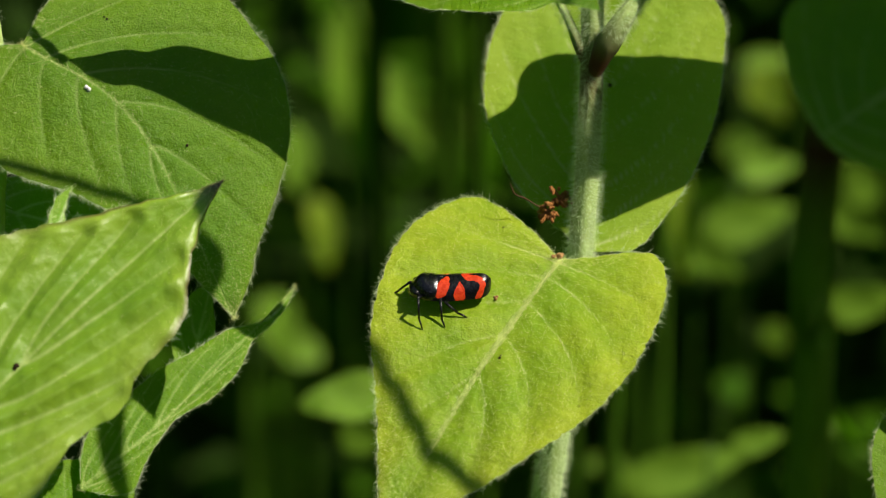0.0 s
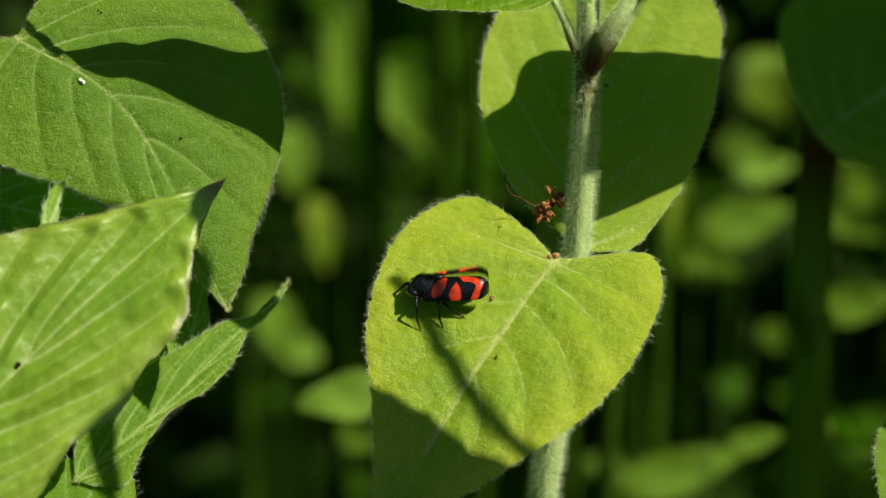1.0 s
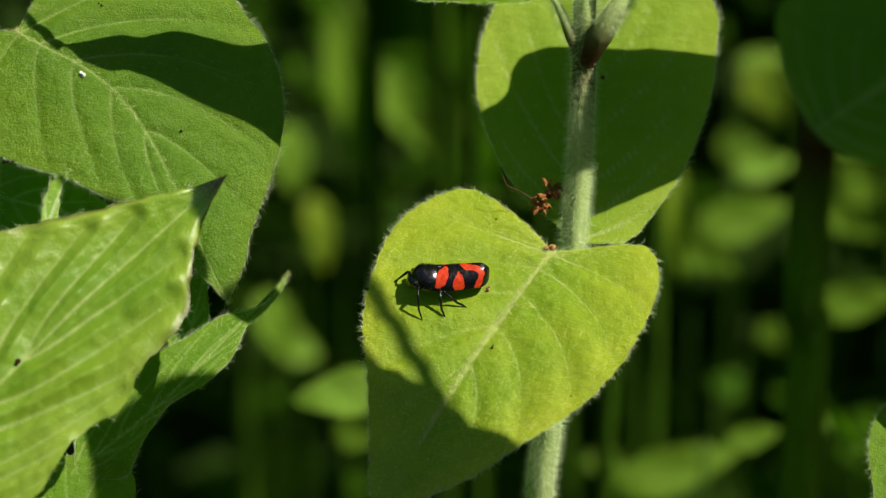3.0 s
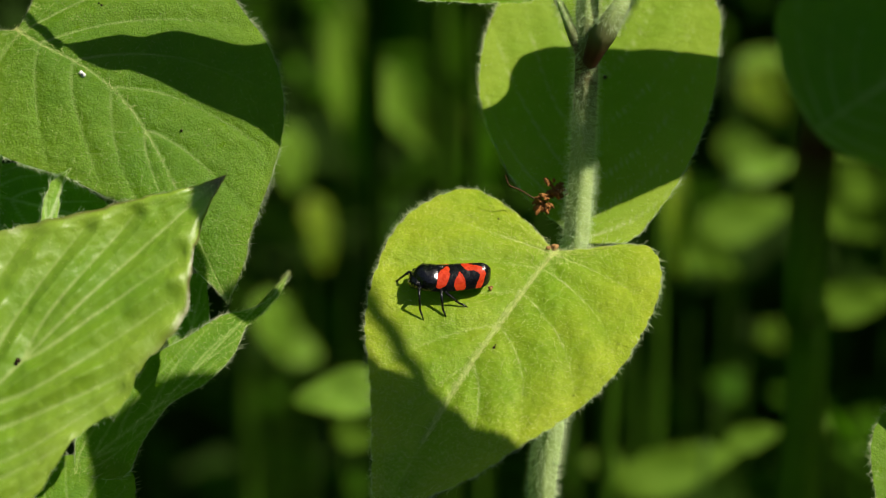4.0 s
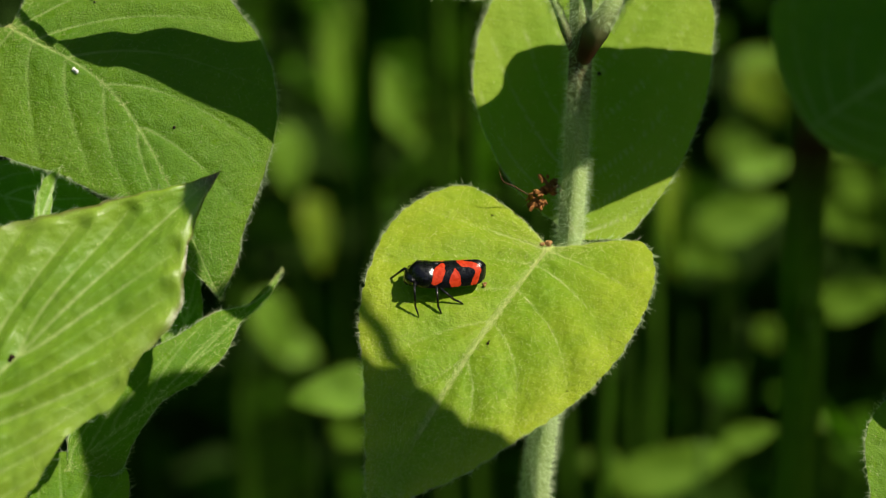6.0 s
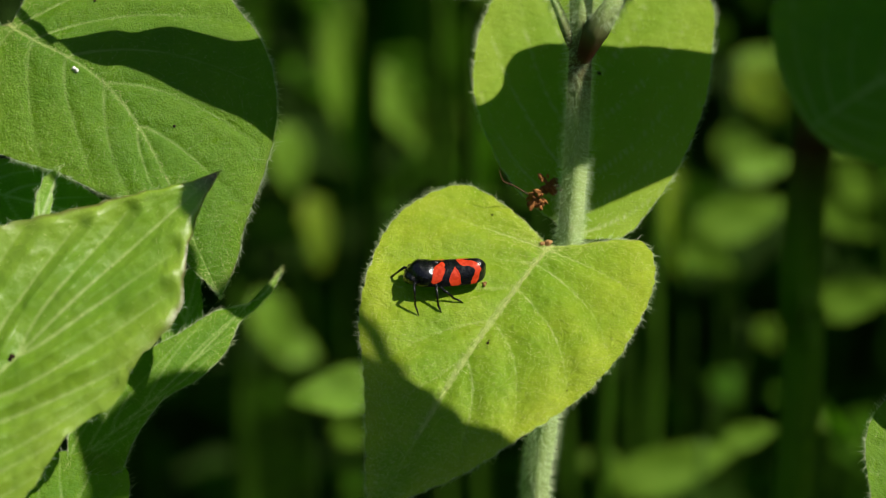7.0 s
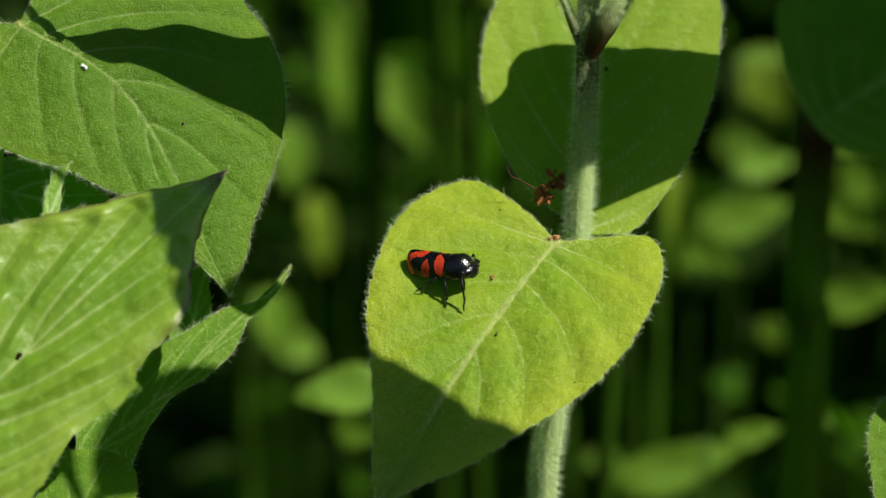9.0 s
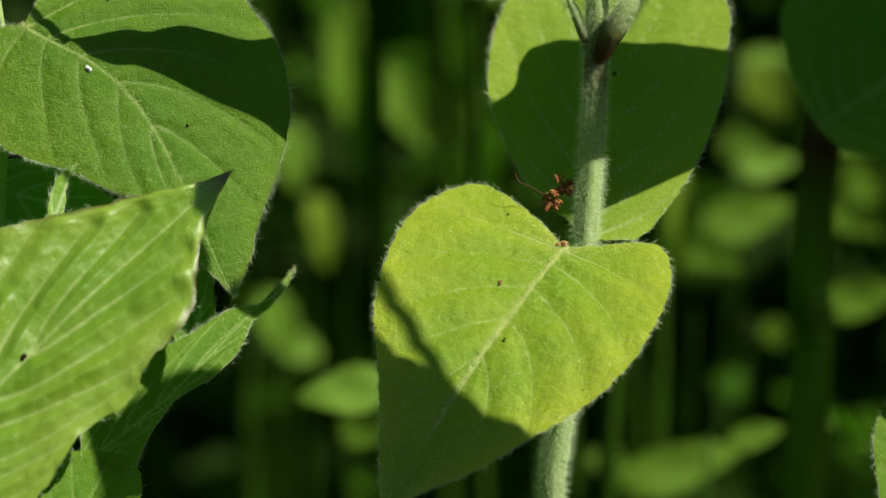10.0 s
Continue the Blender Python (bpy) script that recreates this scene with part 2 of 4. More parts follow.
def leaf(owner, material, place, along, normal, length, left, right, droop=0.0, cup=0.0, bow=None, veins=6, hairs=0, fuzz=0,
         vein_hairs=0, teeth=(20, 0.15), pucker=0.4, groove=0.0, nap=1.0, bold=1.0, res=(70, 26), dry=0.0, label=""):
    """A leaf blade in mm: x along the midrib, y to its left, z out of the upper face. groove: half width of the furrows
    in which the veins lie; nap: length of the short hairs."""
    rng = np.random.default_rng(int(abs(place[0] * 131 + place[1] * 17 + length * 7)))
    nt, ns = res
    mid = spline([(0, 0), bow or (length / 2, 0), (length, 0)], nt)
    edges = []
    for knots in (left, right):
        e = spline([(0, 0), *knots, (length, 0)], nt)
        tang = np.gradient(e, axis=0)
        nrm = np.stack([tang[:, 1], -tang[:, 0]], 1) / np.maximum(np.linalg.norm(tang, axis=1), 1e-6)[:, None]
        out = np.sign(np.sum(nrm * (e - np.array([length * 0.4, 0])), axis=1))[:, None]
        s = np.linspace(0, 1, nt)
        saw = np.abs(((s * teeth[0] + 0.25 * np.sin(s * 19)) % 1.0) - 0.25) * -1.2 + 0.4
        wavy = 0.35 * np.sin(s * 23 + rng.uniform(0, 6)) * teeth[1]
        e = e + nrm * out * ((saw * teeth[1] + wavy) * np.clip(np.sin(s * math.pi) * 3, 0, 1))[:, None]
        edges.append(e)
    across = np.concatenate([-np.linspace(1, 0, ns)[:-1] , np.linspace(0, 1, ns)])
    grid = np.zeros((nt, len(across), 2))
    for j, c in enumerate(across):
        e = edges[0] if c >= 0 else edges[1]
        f = abs(c) ** 0.9
        grid[:, j] = mid + (e - mid) * f
    pts = grid.reshape(-1, 2)
    # veins: the midrib and arching side veins
    segs, strength = [], []
    for i in range(nt - 1):
        segs.append((mid[i], mid[i + 1]))
        strength.append(1.5 * (1.0 - 0.6 * i / nt))
    twigs, twig_strength = [], []
    for side in (0, 1):
        for v in range(veins):
            k = v / veins
            f, g = 0.015 + 0.62 * k ** 1.4, 0.34 + 0.60 * k ** 0.8
            p0, p2 = mid[int(f * (nt - 1))], edges[side][int(min(0.97, g) * (nt - 1))]
            out = p2 - p0
            p1 = p0 + 0.50 * out + np.array([-0.30 * out[0] * (1 - 0.6 * k), 0.12 * out[1]])
            u = np.linspace(0, 0.94, 19)[:, None]
            c = (1 - u) ** 2 * p0 + 2 * u * (1 - u) * p1 + u * u * p2
            c[:, 1] += 0.012 * length * np.sin(3.0 * u[:, 0] + rng.uniform(0, 6)) * np.sin(math.pi * np.minimum(1, 2 * u[:, 0]) / 2)
            for i in range(18):
                segs.append((c[i], c[i + 1]))
                strength.append(1.15 * (1 - 0.6 * i / 18))
            for w in range(3, 17, 3):
                way_out = np.array([0.55, 0.8 if side == 0 else -0.8]) if rng.random() < 0.6 else np.array([0.9, -0.3 if side == 0 else 0.3])
                q0 = c[w]
                for _ in range(3):
                    q1 = q0 + way_out * length * 0.035 + rng.normal(size=2) * 0.25
                    twigs.append((q0, q1))
                    twig_strength.append(0.20)
                    q0 = q1
    main_count = len(segs)
    segs += twigs
    strength += twig_strength
    a, b = np.array([s[0] for s in segs]), np.array([s[1] for s in segs])
    strength = np.array(strength)
    vein, near = np.zeros(len(pts)), np.full(len(pts), 99.0)
    for lo in range(0, len(pts), 1500):
        p = pts[lo:lo + 1500, None]
        d = b - a
        u = np.clip(np.sum((p - a) * d, 2) / np.maximum(np.sum(d * d, 1), 1e-9), 0, 1)
        dist = np.linalg.norm(p - (a + u[..., None] * d), axis=2)
        wide = (0.08 + 0.13 * strength) * bold
        vein[lo:lo + 1500] = np.max(np.exp(-(dist / wide) ** 2) * np.minimum(1, strength * bold ** 0.6), axis=1)
        near[lo:lo + 1500] = np.min(dist[:, :main_count], axis=1)
    patchy = np.array([noise.noise((p[0] * 0.28, p[1] * 0.28, length * 3)) for p in pts])
    vein = vein * np.clip(0.88 + 0.45 * patchy, 0.4, 1.0)
    z = -droop * pts[:, 0] * np.abs(pts[:, 0]) / length + cup * np.abs(pts[:, 1])
    rim = np.tile(np.abs(across), nt)
    uneven = 1 + 0.5 * patchy
    z += pucker * uneven * (1 - 0.75 * rim ** 5) * (1 - np.exp(-(near / (groove or 3.0 / bold ** 0.5)) ** 2)) - 0.12 * vein
    z += 0.07 * min(pucker, 0.5) * np.array([noise.noise((p[0] * 0.9, p[1] * 0.9, length)) + 0.6 * noise.noise((p[0] * 2.1, p[1] * 2.1, length)) for p in pts]) * 3
    ph = rng.uniform(0, 6, 4)
    z += rim ** 2 * 0.3 * (np.sin(pts[:, 0] * 0.42 + ph[0]) + 0.6 * np.sin(pts[:, 0] * 0.9 + ph[1])) * min(pucker, 0.5)
    z += 0.35 * min(pucker, 0.8) * np.sin(pts[:, 0] * 0.35 + ph[2]) * np.sin(pts[:, 1] * 0.4 + ph[3])
    co = np.column_stack([pts, z]) * 0.001
    w = len(across)
    faces = [(i * w + j, (i + 1) * w + j, (i + 1) * w + j + 1, i * w + j + 1) for i in range(nt - 1) for j in range(w - 1)]
    ob = mesh_object("leaf", co, faces, material, owner, label)
    attribute(ob, "vein", vein)
    attribute(ob, "margin", np.clip(np.tile(np.abs(across), nt) ** 1.5 * (1.1 + 0.5 * patchy), 0, 1))
    along_fraction = np.repeat(np.linspace(0, 1, nt), w)
    tip_dry = np.clip((along_fraction - 0.93) / 0.06, 0, 1) + 0.8 * np.clip((rim - 0.9) / 0.08, 0, 1) * np.clip((along_fraction - 0.6) / 0.2, 0, 1)
    attribute(ob, "dry", np.clip(dry * tip_dry, 0, 1))
    ob.matrix_basis = seat(owner, place, along, normal)
    cg = co.reshape(nt, w, 3)
    if hairs:
        roots, dirs = [], []
        for j in (0, w - 1):
            k = rng.uniform(2, nt - 2, hairs // 2)
            i0 = k.astype(int)
            f = (k - i0)[:, None]
            r = cg[i0, j] * (1 - f) + cg[i0 + 1, j] * f
            inner = cg[i0, j + (1 if j == 0 else -1)]
            o = r - inner
            o /= np.linalg.norm(o, axis=1, keepdims=True) + 1e-9
            roots.append(r)
            dirs.append(o + rng.normal(size=o.shape) * 0.45 + np.array([0.25, 0, 0.25]))
        roots, dirs = np.vstack(roots), np.vstack(dirs)
        spikes("margin_hairs", roots, dirs, rng.uniform(0.0003, 0.0013, len(roots)), 0.000019, ob)
    roots, dirs, lens = [], [], []
    if fuzz:
        k = rng.integers(0, len(co), fuzz)
        roots.append(co[k] + rng.normal(size=(fuzz, 3)) * np.array([0.0002, 0.0002, 0]))
        dirs.append(rng.normal(size=(fuzz, 3)) * 0.45 + np.array([0.5, 0, 0.55]))
        lens.append(rng.uniform(0.00015, 0.00045, fuzz) * nap)
    if vein_hairs:
        k = (rng.uniform(0, 1, vein_hairs) ** 1.5 * 0.75 * (nt - 1)).astype(int)
        j = (w // 2 + rng.integers(-1, 2, vein_hairs))
        roots.append(cg[k, j] + rng.normal(size=(vein_hairs, 3)) * np.array([0.0002, 0.00012, 0]))
        dirs.append(rng.normal(size=(vein_hairs, 3)) * 0.6 + np.array([0.3, 0, 0.6]))
        lens.append(rng.uniform(0.0003, 0.0008, vein_hairs))
        k = np.flatnonzero(vein > 0.45)
        k = k[rng.integers(0, len(k), vein_hairs)]
        roots.append(co[k] + rng.normal(size=(vein_hairs, 3)) * np.array([0.0003, 0.00025, 0]))
        dirs.append(rng.normal(size=(vein_hairs, 3)) * 0.6 + np.array([0.3, 0, 0.6]))
        lens.append(rng.uniform(0.0002, 0.0005, vein_hairs))
    if roots:
        spikes("surface_hairs", np.vstack(roots), np.vstack(dirs), np.concatenate(lens), 0.000017, ob, NAP)
    return ob


def stem(owner, knots, radii, material=STEM, hairs=0, hair_from=0.0, hair_to=1.0, rings=14, dry=(), name="stem", length=0.001):
    """A ribbed stalk through knots in mm, with a radius at each."""
    n = max(24, 8 * len(knots))
    line = spline(knots, n)
    size = np.interp(np.linspace(0, 1, n), np.linspace(0, 1, len(radii)), radii) * 0.001
    centre = [site(*p) - owner.location for p in line]
    verts, faces, normals = [], [], []
    for i in range(n):
        t = (centre[min(i + 1, n - 1)] - centre[max(i - 1, 0)]).normalized()
        s = t.cross(Vector((0, 1, 0.1))).normalized()
        o = s.cross(t)
        for j in range(rings):
            g = j * 2 * math.pi / rings
            rib = 1 + 0.10 * math.cos(4 * g)
            d = s * math.cos(g) + o * math.sin(g)
            verts.append(centre[i] + d * size[i] * rib)
            normals.append(d)
    for i in range(n - 1):
        for j in range(rings):
            k = (j + 1) % rings
            faces.append((i * rings + j, i * rings + k, (i + 1) * rings + k, (i + 1) * rings + j))
    faces.append(tuple(range(rings))[::-1])
    faces.append(tuple((n - 1) * rings + j for j in range(rings)))
    ob = mesh_object(name, verts, faces, material, owner)
    f = np.linspace(0, 1, n)
    tint = sum((np.exp(-((f - c) / w) ** 2) for c, w in dry), np.zeros(n))
    attribute(ob, "dry", np.repeat(np.clip(tint, 0, 1), rings))
    if hairs:
        rng = np.random.default_rng(hairs)
        i = (rng.uniform(hair_from, hair_to, hairs) * (n - 2)).astype(int)
        j = rng.integers(0, rings, hairs)
        v, nn = np.array(verts), np.array(normals)
        u = rng.uniform(0, 1, hairs)[:, None]
        root = v[i * rings + j] * (1 - u) + v[(i + 1) * rings + j] * u
        q = rng.uniform(0, 1, hairs)[:, None]
        root = root * (1 - q) + (v[i * rings + (j + 1) % rings] * (1 - u) + v[(i + 1) * rings + (j + 1) % rings] * u) * q
        dirs = nn[i * rings + j] + rng.normal(size=(hairs, 3)) * 0.3 + np.array([0, 0, -0.25])
        spikes("stem_hairs", root, dirs, rng.uniform(0.45, 1.5, hairs) * length, 0.000016, ob)
    return ob


# ---- ground ----
def ground_sheet():
    n = 60
    verts, faces = [], []
    span = [math.copysign(abs(s) ** 3 * 60 + abs(s) * 1.2, s) for s in np.linspace(-1, 1, n)]
    for y in span:
        for x in span:
            verts.append((x, y + 1.0, 0.02 * noise.noise((x * 3, y * 3, 0)) - 0.012))
    for i in range(n - 1):
        for j in range(n - 1):
            faces.append((i * n + j, i * n + j + 1, (i + 1) * n + j + 1, (i + 1) * n + j))
    return tagged(mesh_object("ground", verts, faces, SOIL), "woodland soil below the plants, coloured dark green for shade", "ground", kind="structure")


ground_sheet()


def unseen_tree_ring():
    """An unseen ring of foliage, added to block the sky: uneven, low before the sun and leaning over on the far side.
    """
    n, m = 140, 24
    verts, faces = [], []
    for i in range(n):
        g = i * 2 * math.pi / n
        for j in range(m):
            z = (2.8 + 9.7 * max(0.0, math.sin(g + 0.35)) ** 0.7) * j / (m - 1)
            r = 6.0 - 0.75 * max(0.0, z - 4.5) + 1.4 * noise.noise((4 * math.cos(g), 4 * math.sin(g), z * 0.9)) + 0.6 * noise.noise((14 * math.cos(g), 14 * math.sin(g), z * 3))
            verts.append((r * math.cos(g), r * math.sin(g) + 1.0, z * (1 + 0.25 * noise.noise((6 * math.cos(g), 6 * math.sin(g), 3))) - 0.1))
    for i in range(n):
        for j in range(m - 1):
            k = (i + 1) % n
            faces.append((i * m + j, k * m + j, k * m + j + 1, i * m + j + 1))
    return tagged(mesh_object("backdrop", verts, faces, WOOD), "unseen ring of dark green foliage added to block sky light", "woodland", kind="structure")


unseen_tree_ring()

# ---- the plants in focus ----
host = plant("herb", 0.005, 0.0, "hairy-stemmed herb with yellow-green heart-shaped leaves in the sun", "herbs")
neighbour = plant("herb", -0.075, 0.0, "hairy herb with large mid-green ovate leaves partly in shade", "herbs")
front_plant = plant("herb", -0.11, -0.06, "herb with a pale green strongly veined leaf standing in front", "herbs")
edge_plant = plant("herb", 0.085, 0.0, "herb with a rounded green hairy leaf", "herbs")
right_plant = plant("herb", 0.058, 0.126, "herb with a thick green stem and a shaded dark leaf", "herbs")

stem(host, [(5, -424, -199), (11, -120, -57), (12.8, -34.4, -17), (13.8, -24.8, -14), (17.1, 1.2, -8.5), (18.0, 13, -7), (18.5, 26, -4),
            (18.6, 40, -4), (18.8, 62, -1)], [2.4, 2.3, 2.15, 2.1, 1.95, 1.75, 1.8, 1.6, 1.2], hairs=30000, hair_from=0.70, hair_to=0.97,
     dry=((0.932, 0.008),), rings=20)
stem(neighbour, [(-70, -424, -190), (-66, -100, -40), (-63, 0, -7), (-61, 26, -1), (-66, 44, 0), (-60, 62, 10)], [2.2, 2.1, 2, 2, 1.9, 1.7], hairs=4200, hair_from=0.6)
stem(front_plant, [(-112, -440, -110), (-104, -160, 10), (-80, -42, 27)], [2.2, 2, 1.4], hairs=300, hair_from=0.6)
stem(edge_plant, [(86, -424, -190), (76, -150, -60), (69, -30, 1), (70, 20, 12)], [2.2, 2.1, 1.9, 1.5], hairs=300, hair_from=0.6)
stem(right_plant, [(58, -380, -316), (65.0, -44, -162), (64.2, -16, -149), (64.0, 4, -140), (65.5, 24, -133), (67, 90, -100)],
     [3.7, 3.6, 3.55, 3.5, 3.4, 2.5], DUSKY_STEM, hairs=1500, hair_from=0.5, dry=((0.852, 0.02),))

overhang = plant("tall_herb", 0.125, 0.0, "taller herb whose green leaves shade its neighbours", "herbs")
leafy = plant("herb", 0.12, 0.105, "leafy green herb added to keep the thick stem in shade", "herbs")
arching = plant("tall_herb", 0.1, -0.3, "tall arching herb whose leaf hangs over its neighbours", "herbs")
screen = plant("tall_herb", -0.17, -0.05, "tall green herb that leans over its neighbours in the breeze", "herbs")
shade_plant = plant("tall_herb", 0.105, -0.05, "taller herb with a broad green leaf that throws shade", "herbs")
drooping = plant("tall_herb", 0.125, -0.06, "slender green stalk of a tall herb, bent over in the breeze", "herbs")
host_leaf = leaf(host, LIME, (14.3, 0.2, -4.0), (-0.504, -0.598, 0.623), (-0.050, 0.740, 0.670), 47.5,
                 [(-2.4, 3.7), (-5.7, 8.8), (-5.6, 11.9), (-1.5, 15.1), (5.1, 17.4), (14.7, 18.1), (24.7, 15.9), (35.8, 9.6), (42.9, 4.1)],
                 [(-2.7, -5.6), (-5.1, -11.8), (-5.2, -16.2), (-0.7, -19.5), (6.2, -21.2), (14.2, -19.6), (22.3, -16.4), (29.2, -11.9), (37.0, -6.7), (43.9, -2.7)],
                 droop=0.17, cup=0.04, bow=(19.7, -0.2), veins=5, hairs=1500, fuzz=22000, vein_hairs=3000, teeth=(26, 0.28), pucker=0.40, groove=1.6, nap=0.8, bold=0.52, res=(190, 90))
back_leaf = leaf(host, FRESH, (17.9, 1.3, -11.0), (0.110, 0.901, -0.420), (0.000, 0.423, 0.906), 50.3,
     [(2.1, 2.6), (5.4, 7.2), (10.1, 11.2), (16.6, 14.7), (23.3, 16.3), (32.2, 15.7), (41.7, 10.9)],
     [(0.2, -3.4), (0.9, -6.8), (5.5, -9.9), (12.7, -13.6), (21.6, -16.0), (30.4, -16.6), (38.2, -15.7), (45.6, -8.9)],
     droop=-0.05, cup=0.05, bow=(23.6, 1.1), veins=5, hairs=1100, fuzz=2500, teeth=(24, 0.2), pucker=0.35)
broad_leaf = leaf(neighbour, GREEN, (-57.1, 29.5, 4.0), (0.627, -0.740, 0.245), (0.050, 0.352, 0.935), 45.4,
     [(-3.0, 7.9), (0.8, 18.1), (7.9, 25.0), (16.0, 25.8), (22.4, 25.2), (28.2, 22.5), (32.6, 18.7), (37.1, 12.4), (39.7, 8.3), (42.9, 4.5)],
     [(-1.7, -4.1), (3.4, -10.5), (11.4, -12.3), (16.9, -9.5), (20.2, -7.0), (25.7, -4.3), (31.4, -1.3), (39.3, -0.9)],
     droop=0.14, cup=-0.05, bow=(17.3, 5.3), veins=5, hairs=1300, fuzz=8500, vein_hairs=350, teeth=(18, 0.15), pucker=0.20, groove=0.9, nap=0.7, dry=0.2, bold=0.8, res=(170, 80))
front_leaf = leaf(front_plant, FRONT, (-78.3, -40.0, 28.0), (0.692, 0.709, -0.136), (-0.100, 0.281, 0.954), 71.6,
     [(7.8, 13.7), (21.7, 20.2), (36.3, 19.8), (46.8, 15.1), (54.2, 10.2), (60.7, 6.4), (66.6, 2.2)],
     [(8.8, -12.7), (20.1, -13.3), (26.4, -12.7), (34.7, -11.3), (40.9, -12.6), (46.4, -10.7), (54.5, -10.1), (60.8, -5.2), (65.7, -2.1)],
     droop=0.03, cup=0.03, bow=(39.6, 1.2), veins=7, hairs=260, fuzz=2500, teeth=(22, 0.35), pucker=1.25, groove=1.9, bold=1.25, dry=1.0, res=(140, 60))
leaf(neighbour, GREEN, (-49.2, -28.8, 7.0), (0.618, 0.609, -0.498), (0.249, 0.449, 0.858), 44.5,
     [(5.7, 4.3), (13.8, 4.6), (20.2, 4.2), (25.9, 3.0), (31.8, 1.9), (36.6, -0.4), (40.7, -0.8)],
     [(3.8, -5.0), (8.7, -3.6), (16.1, -2.1), (22.2, -3.4), (28.4, -3.2), (33.2, -1.6), (36.8, -1.7), (41.1, -1.2)],
     droop=0.05, cup=0.12, bow=(19.0, -1.1), veins=5, hairs=700, fuzz=1500, vein_hairs=60, teeth=(14, 0.1), pucker=0.3)
# this leaf and the next are made paler in place of light shining through
leaf(neighbour, PALE, (-65.4, 8.6, -12.0), (0.977, -0.213, -0.025), (0.100, 0.350, 0.931), 21.8,
     [(2.1, 4.3), (8.2, 5.3), (14.0, 4.3), (18.4, 2.5)],
     [(3.3, -7.0), (10.2, -9.6), (15.8, -6.4), (19.6, -2.8)],
     droop=0.05, cup=0.05, bow=(10.9, 0.0), veins=4, hairs=120, fuzz=300)
leaf(neighbour, PALE, (-52.8, 1.5, 13.0), (0.302, 0.907, -0.293), (0.301, 0.201, 0.932), 10.4,
     [(2.0, 0.9), (4.9, 1.5), (7.8, 1.5)],
     [(2.0, -1.1), (5.1, -0.6), (8.1, -0.0)],
     droop=0.0, cup=0.2, bow=(5.2, 0.0), veins=2, hairs=120, fuzz=60, res=(24, 8))
leaf(neighbour, GREEN, (-36.4, -14.3, -13.0), (0.194, 0.921, -0.339), (0.201, 0.301, 0.932), 13.0,
     [(1.3, 2.7), (6.1, 3.6), (10.6, 2.5)],
     [(1.7, -2.0), (5.2, -2.3), (9.9, -1.0)],
     droop=0, cup=0.05, bow=(6.5, 0.0), veins=3, hairs=60, fuzz=60, res=(40, 12))
leaf(front_plant, GREEN, (-51.8, -42.0, 15.0), (0.350, 0.779, -0.520), (0.150, 0.501, 0.852), 19.7,
     [(2.1, 6.5), (10.6, 7.2), (16.2, 5.8), (18.5, 2.7)],
     [(3.0, -5.0), (10.1, -7.0), (16.5, -5.3), (19.5, -2.9)],
     droop=0, cup=0.06, bow=(9.8, 0.0), veins=4, hairs=120, fuzz=200)
leaf(edge_plant, GREEN, (68.6, -29.9, 2.0), (-0.682, -0.595, 0.425), (0.100, 0.500, 0.860), 16.5,
     [(1.8, 5.3), (7.8, 6.2), (13.8, 3.5)],
     [(-6.8, -9.5), (-4.2, -13.3), (0.5, -13.9), (5.2, -12.2), (8.8, -9.0), (12.7, -4.4)],
     droop=0.05, cup=0.04, bow=(7.1, -1.1), veins=5, hairs=600, fuzz=1200)
leaf(right_plant, GREEN, (59.8, 19.7, -95.0), (0.825, 0.552, -0.119), (-0.100, 0.350, 0.931), 29.6,
     [(0.6, 6.6), (3.4, 14.4), (8.1, 21.0), (16.6, 21.3), (24.6, 13.3), (28.9, 6.7)],
     [(0.7, -4.9), (3.7, -10.0), (7.9, -15.0), (16.2, -16.1), (25.4, -10.0)],
     droop=0.05, cup=0.05, bow=(14.8, 0.0), veins=5, hairs=80, fuzz=0, teeth=(16, 0.2))
leaf(neighbour, GREEN, (-34.5, 47.4, 19.3), (0.961, -0.272, 0.051), (0.050, 0.352, 0.935), 54.6,
     [(6.9, -0.8), (11.9, 0.6), (18.0, 0.9), (23.5, 0.6), (30.0, -0.1), (38.6, -0.7), (47.1, -0.6)],
     [(2.9, 1.8), (6.8, 4.4), (9.7, 5.0), (13.6, 7.5), (18.7, 8.8), (23.8, 9.7), (30.5, 13.4), (38.5, 12.9), (49.4, 7.7)], veins=4, teeth=(14, 0.1))
leaf(overhang, GREEN, (72.5, 46.3, 5.0), (-1.000, 0.000, 0.000), (0.000, 0.423, 0.906), 45.1,
     [(4.3, -10.0), (9.8, -11.0), (15.3, -12.1), (24.8, -13.1), (29.6, -13.3), (35.2, -12.7), (38.5, -10.5), (39.9, -5.5), (43.0, -3.1)],
     [(8.0, 3.5), (16.3, 7.2), (21.4, 9.6), (26.1, 11.5), (31.2, 12.9), (35.8, 10.8), (39.3, 7.0), (42.0, 3.5), (44.3, 1.9)], veins=4)
leaf(shade_plant, GREEN, (78.7, 33.2, 97.4), (-0.500, 0.563, -0.659), (-0.050, 0.740, 0.670), 58.6,
     [(8.3, -7.6), (17.6, -10.3), (27.4, -10.1), (33.7, -7.5), (40.0, -6.0), (46.0, -3.1), (50.8, -1.3)],
     [(5.8, 9.2), (16.1, 15.1), (32.3, 15.7), (45.8, 10.8), (55.0, 4.7)], veins=4)
